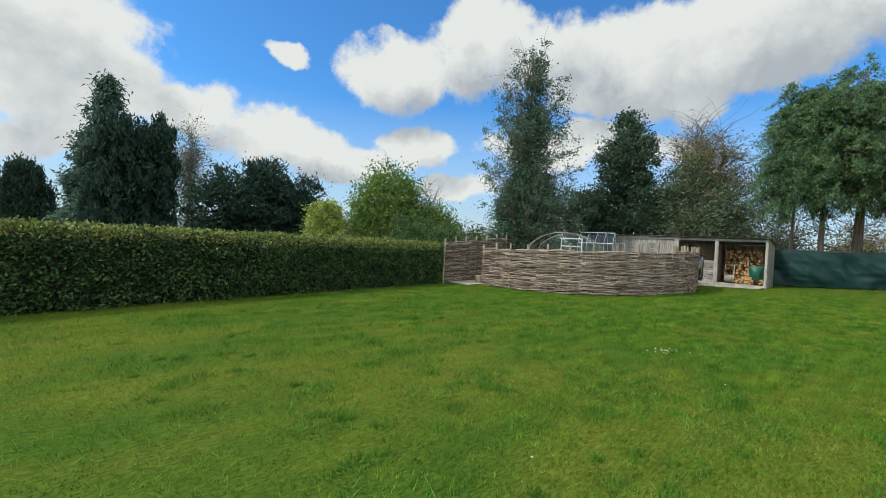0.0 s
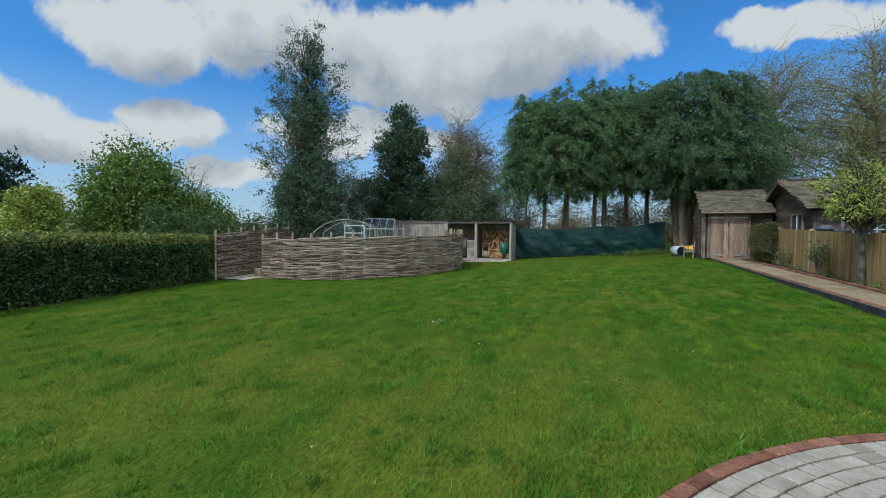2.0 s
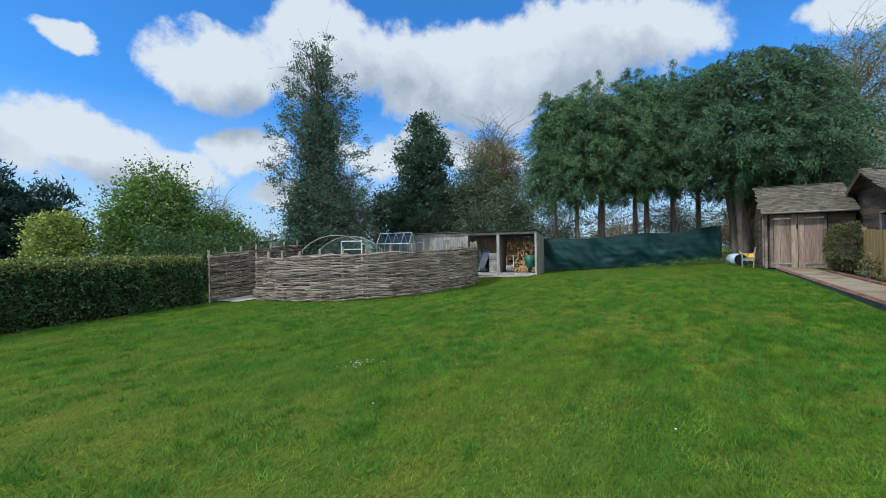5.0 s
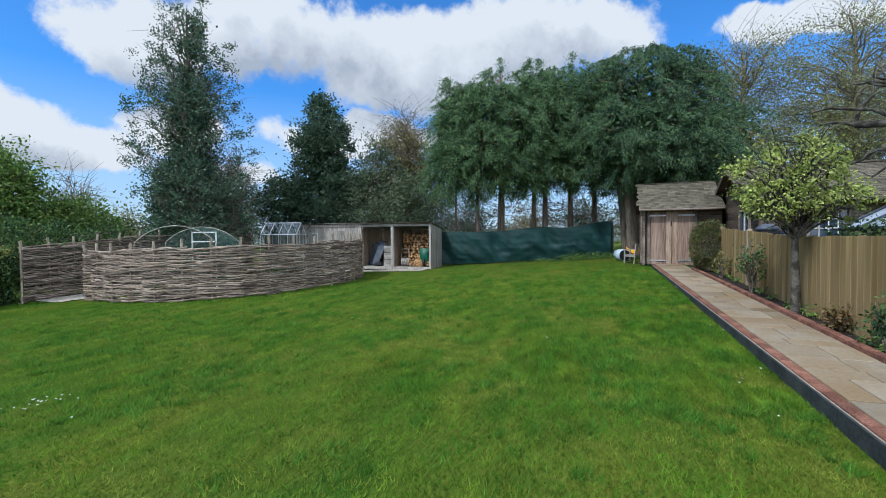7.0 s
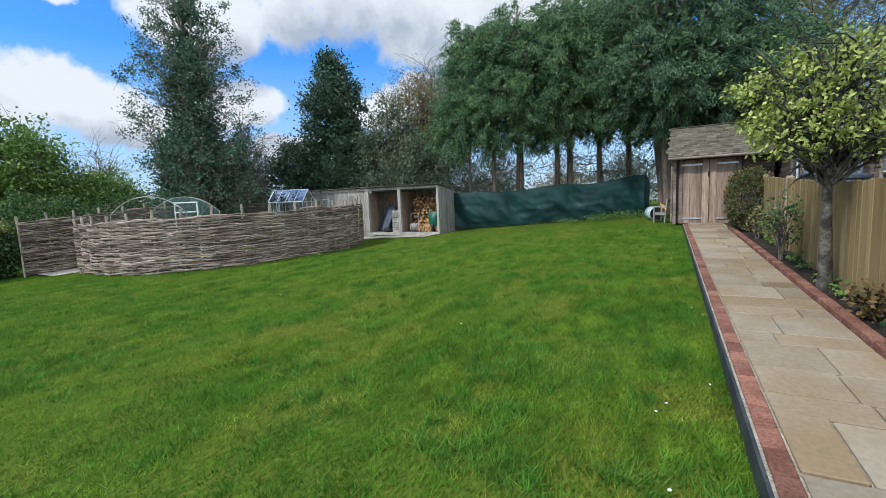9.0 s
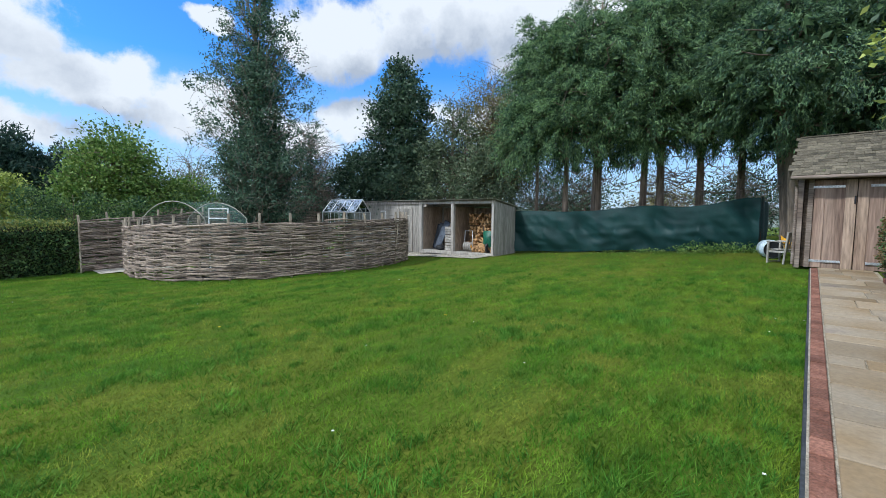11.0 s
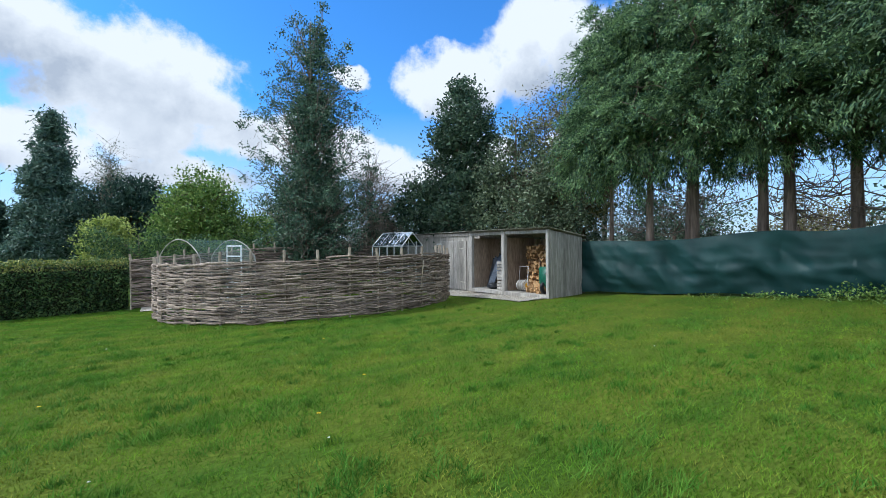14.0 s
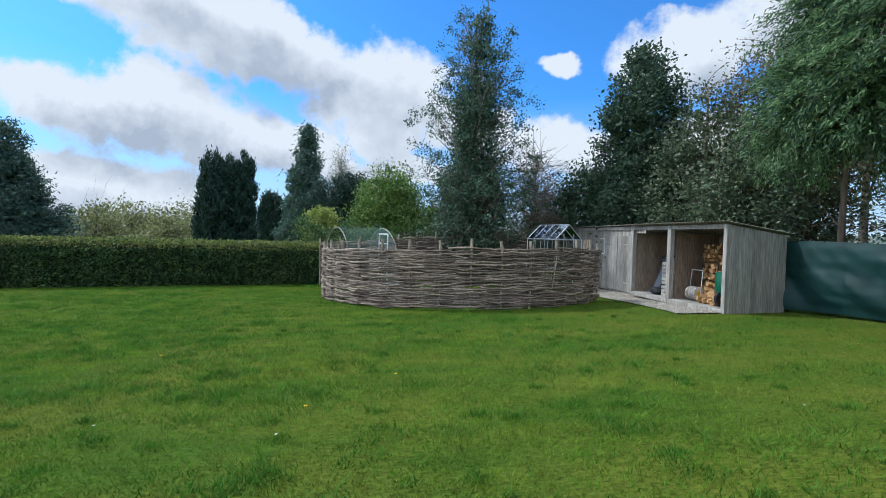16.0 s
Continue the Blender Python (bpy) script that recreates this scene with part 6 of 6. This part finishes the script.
def build_border():
    # clipped shrub at the end of the fence
    rng = np.random.default_rng(95)
    t = thing("clipped_shrub", (18.95, -5.42, path_z(19)), "dense clipped shrub with bronze and green leaves", "shrub")
    n = 15000
    d = rng.normal(size=(n, 3))
    d /= np.linalg.norm(d, axis=1, keepdims=True)
    r = rng.uniform(0.60, 1.08, n) ** 0.5 * np.array([1 + 0.2 * noise.noise((a * 2.5, b * 2.5, c * 2.5)) + 0.22 * noise.noise((a * 6, b * 6, c * 6)) for a, b, c in d])
    P = np.sign(d) * np.abs(d) ** 0.75 * np.array([0.62, 0.45, 0.68]) * r[:, None] + np.array([0, 0, 0.74])
    k = rng.random(n) < 0.4
    part("green_leaves", leaves(P[k], d[k] + rng.normal(size=d[k].shape) * 0.7, 0.045, 0.028, M_HEDGE, rng), t, kind="stuff")
    part("bronze_leaves", leaves(P[~k], d[~k] + rng.normal(size=d[~k].shape) * 0.7, 0.045, 0.028, M_BROWN, rng), t, kind="stuff")
    g = Geo()
    for i in range(40):
        limb(g, (rng.normal() * 0.05, rng.normal() * 0.05, -0.05), Vector(P[i]) * 0.9, 0.018, 0.005, rng, n=4, sides=4)
    part("stem_growth", g, t, mat=M_TWIG, kind="stuff")
    for i, (x, y, h, w, m) in enumerate([(14.6, -5.4, 1.15, 0.34, M_HEDGE), (11.4, -5.56, 0.3, 0.10, M_BROWN), (10.4, -5.56, 0.62, 0.15, M_HEDGE), (8.8, -5.57, 0.4, 0.13, M_HEDGE), (17.3, -5.42, 0.6, 0.18, M_OLIVE), (7.2, -5.58, 0.5, 0.14, M_HEDGE)]):
        make_tree("rose_bush", "young rose bush in the soil border", "shrub", (x, y, path_z(x) - 0.02), [(0, 0, h * 0.62, w, w * 0.8, h * 0.38)], trunk=0.014,
                  stems=[((0, 0), (0.12, 0.05), 0.014), ((0.02, 0), (-0.15, -0.02), 0.013), ((0, 0.02), (0.02, 0.1), 0.012)], clumps=34, per=13, spread=0.08, leaf=(0.06, 0.038), mat=m,
                  bark=M_TWIG, limbs=24, seed=100 + i, shell=0.3, group="rose bushes in the border")
    rng = np.random.default_rng(120)
    g = thing("border_plants", (12, -5.53, path_z(12)), "low green plants in the soil border", "plants", kind="stuff")
    n = 1500
    P = np.stack([rng.uniform(-7, 7, n), rng.normal(size=n) * 0.04, np.abs(rng.normal(size=n)) * 0.05 + 0.02], 1)
    P = P[np.sin(P[:, 0] * 3.1) + np.sin(P[:, 0] * 7.7) > 0.3]
    P[:, 2] += 0.029 * P[:, 0]
    part("leaves", leaves(P, rng.normal(size=P.shape) + np.array([0, 0, 0.6]), 0.06, 0.035, M_SPRING, rng), g, kind="stuff")
    # young tree with lime leaves in the border
    make_tree("lime_leaved_tree", "small tree with lichened trunk and fresh lime green leaves", "tree", (12.62, -5.47, path_z(12.8) - 0.03),
              [(0.1, 0.1, 2.2, 0.75, 0.8, 0.5), (-0.2, 0.3, 1.85, 0.65, 0.55, 0.42), (0.2, -0.4, 1.85, 0.7, 0.6, 0.45), (0.0, 0.0, 2.5, 0.6, 0.6, 0.3)], trunk=0.076, clumps=140, per=46, spread=0.08,
              leaf=(0.06, 0.034), mat=M_LIME, bark=M_LICHEN, limbs=90, twigs=3, seed=130, shell=0.55, top=2.5, droop=0.3, fork=0.5)
    # old pollarded tree behind the fence, heavy bare limbs
    rng = np.random.default_rng(140)
    t = thing("pollarded_tree", (13.6, -9.4, 0.75), "old pollarded tree with thick knotted bare limbs", "tree")
    g = Geo()
    g.tube([(0, 0, -0.2), (0.05, 0.1, 1.0), (0.1, 0.3, 2.1)], [0.36, 0.28, 0.26], 10)
    tw = Geo()
    for q in [(0.5, 1.6, 3.3), (0.6, 2.6, 3.1), (0.4, 1.2, 4.3), (-0.9, 1.7, 3.6), (0.9, 0.6, 4.1), (-0.6, 0.2, 4.4), (1.4, 1.6, 3.8), (0.2, 2.4, 2.6), (-1.6, 0.4, 3.4)]:
        ln = limb(g, (0.1, 0.3, 2.0), q, 0.17, 0.06, rng, sag=0.10, n=8, sides=7)
        for i in range(16):
            a = ln[int(rng.integers(3, 9))]
            b = a + Vector(rng.normal(size=3)) * 0.42 + Vector((0, 0.1, 0.2))
            l2 = limb(g, a, b, 0.035, 0.018, rng, n=4, sides=5)
            for _ in range(5):
                c = l2[int(rng.integers(1, 5))]
                limb(tw, c, c + Vector(rng.normal(size=3)) * 0.22 + Vector((0, 0, 0.12)), 0.010, 0.004, rng, n=3, sides=3)
    part("trunk", g, t, mat=M_LICHEN, smooth=True)
    part("twig_growth", tw, t, mat=M_TWIG, kind="stuff")
    make_tree("garden_shrub", "leafy shrub behind the board fence", "shrub", (13.0, -6.5, 0.7), [(0, 0, 1.0, 0.8, 0.35, 0.42), (-1.6, 0, 0.85, 0.8, 0.3, 0.3)], trunk=0.03, clumps=70, per=40, spread=0.12,
              leaf=(0.07, 0.045), mat=M_HEDGE, limbs=20, seed=150)


def build_bin():
    """Dark bin with a domed lid and a pole, just showing over the board fence."""
    z = 0.62
    t = thing("dark_bin", (16.08, -6.05, z), "dark plastic bin with domed lid behind the board fence", "bin")
    part("body", Geo().tube([(0, 0, -0.3), (0, 0, 1.36), (0, 0, 1.40)], [0.19, 0.21, 0.21], 20), t, mat=M_BLACK, smooth=True)
    part("lid", Geo().tube([(0, 0, 1.39), (0, 0, 1.43), (0, 0, 1.49), (0, 0, 1.53)], [0.225, 0.225, 0.16, 0.06], 20), t, mat=M_SLATEBL, smooth=True)
    part("pole", Geo().tube([(0, 0, 1.50), (0, 0, 1.86)], 0.022, 8), t, mat=M_BLACK)


def build_lawn_flowers():
    rng = random.Random(31)

    def flower(name, x, y, mat, label, r):
        t = thing(name, (x, y, G(x, y)), label, "flower", name + "s in the lawn")
        g = Geo()
        for k in range(7):
            a = 2 * math.pi * k / 7
            c, s = math.cos(a), math.sin(a)
            g.quad((0, 0, 0.05), (r * c - 0.3 * r * s, r * s + 0.3 * r * c, 0.055), (1.25 * r * c, 1.25 * r * s, 0.05), (r * c + 0.3 * r * s, r * s - 0.3 * r * c, 0.055))
        part("petal_head", g, t, mat=mat)
        part("stem", Geo().tube([(0, 0, -0.01), (0, 0, 0.05)], 0.002, 4), t, mat=M_BLADE)
    for k in range(20):
        flower("daisy", 6.8 + rng.gauss(0, 0.13), 2.6 + rng.gauss(0, 0.10), M_DAISY, "small white daisy in the grass", 0.009)
    for k in range(26):
        x, y = rng.uniform(1, 18), rng.uniform(-3.5, 10)
        if on_lawn(x, y) and not (x > 12 and y > 5):
            flower("daisy", x, y, M_DAISY, "small white daisy in the grass", 0.009)
    for k in range(9):
        flower("daisy", rng.uniform(8, 18), path_y(10) + rng.uniform(0.12, 0.5), M_DAISY, "small white daisy in the grass", 0.009)
    for x, y in ((13.5, -0.3), (14.3, 0.6), (14.6, 3.2), (11.2, 1.8)):
        flower("dandelion", x, y, M_DANDELION, "single yellow dandelion in the grass", 0.018)


build_netting()
build_chair()
build_barrels()
build_greenhouse()
build_tunnel()
build_store_contents()
build_gravel()
build_border()
build_bin()
build_lawn_flowers()
st = thing("leaning_stick", (18.0, 5.86, G(18, 5.86) + 0.5), "peeled pale stick hooked over the wattle fence", "stick")
part("stick", Geo().tube([(0.0, -0.04, 0.0), (0.04, -0.05, 0.35), (0.1, -0.03, 0.78)], [0.012, 0.014, 0.012], 6), st, mat=M_STAKE)
part("fork", Geo().tube([(0.07, -0.04, 0.66), (0.3, -0.03, 0.55)], [0.01, 0.006], 5), st, mat=M_STAKE)
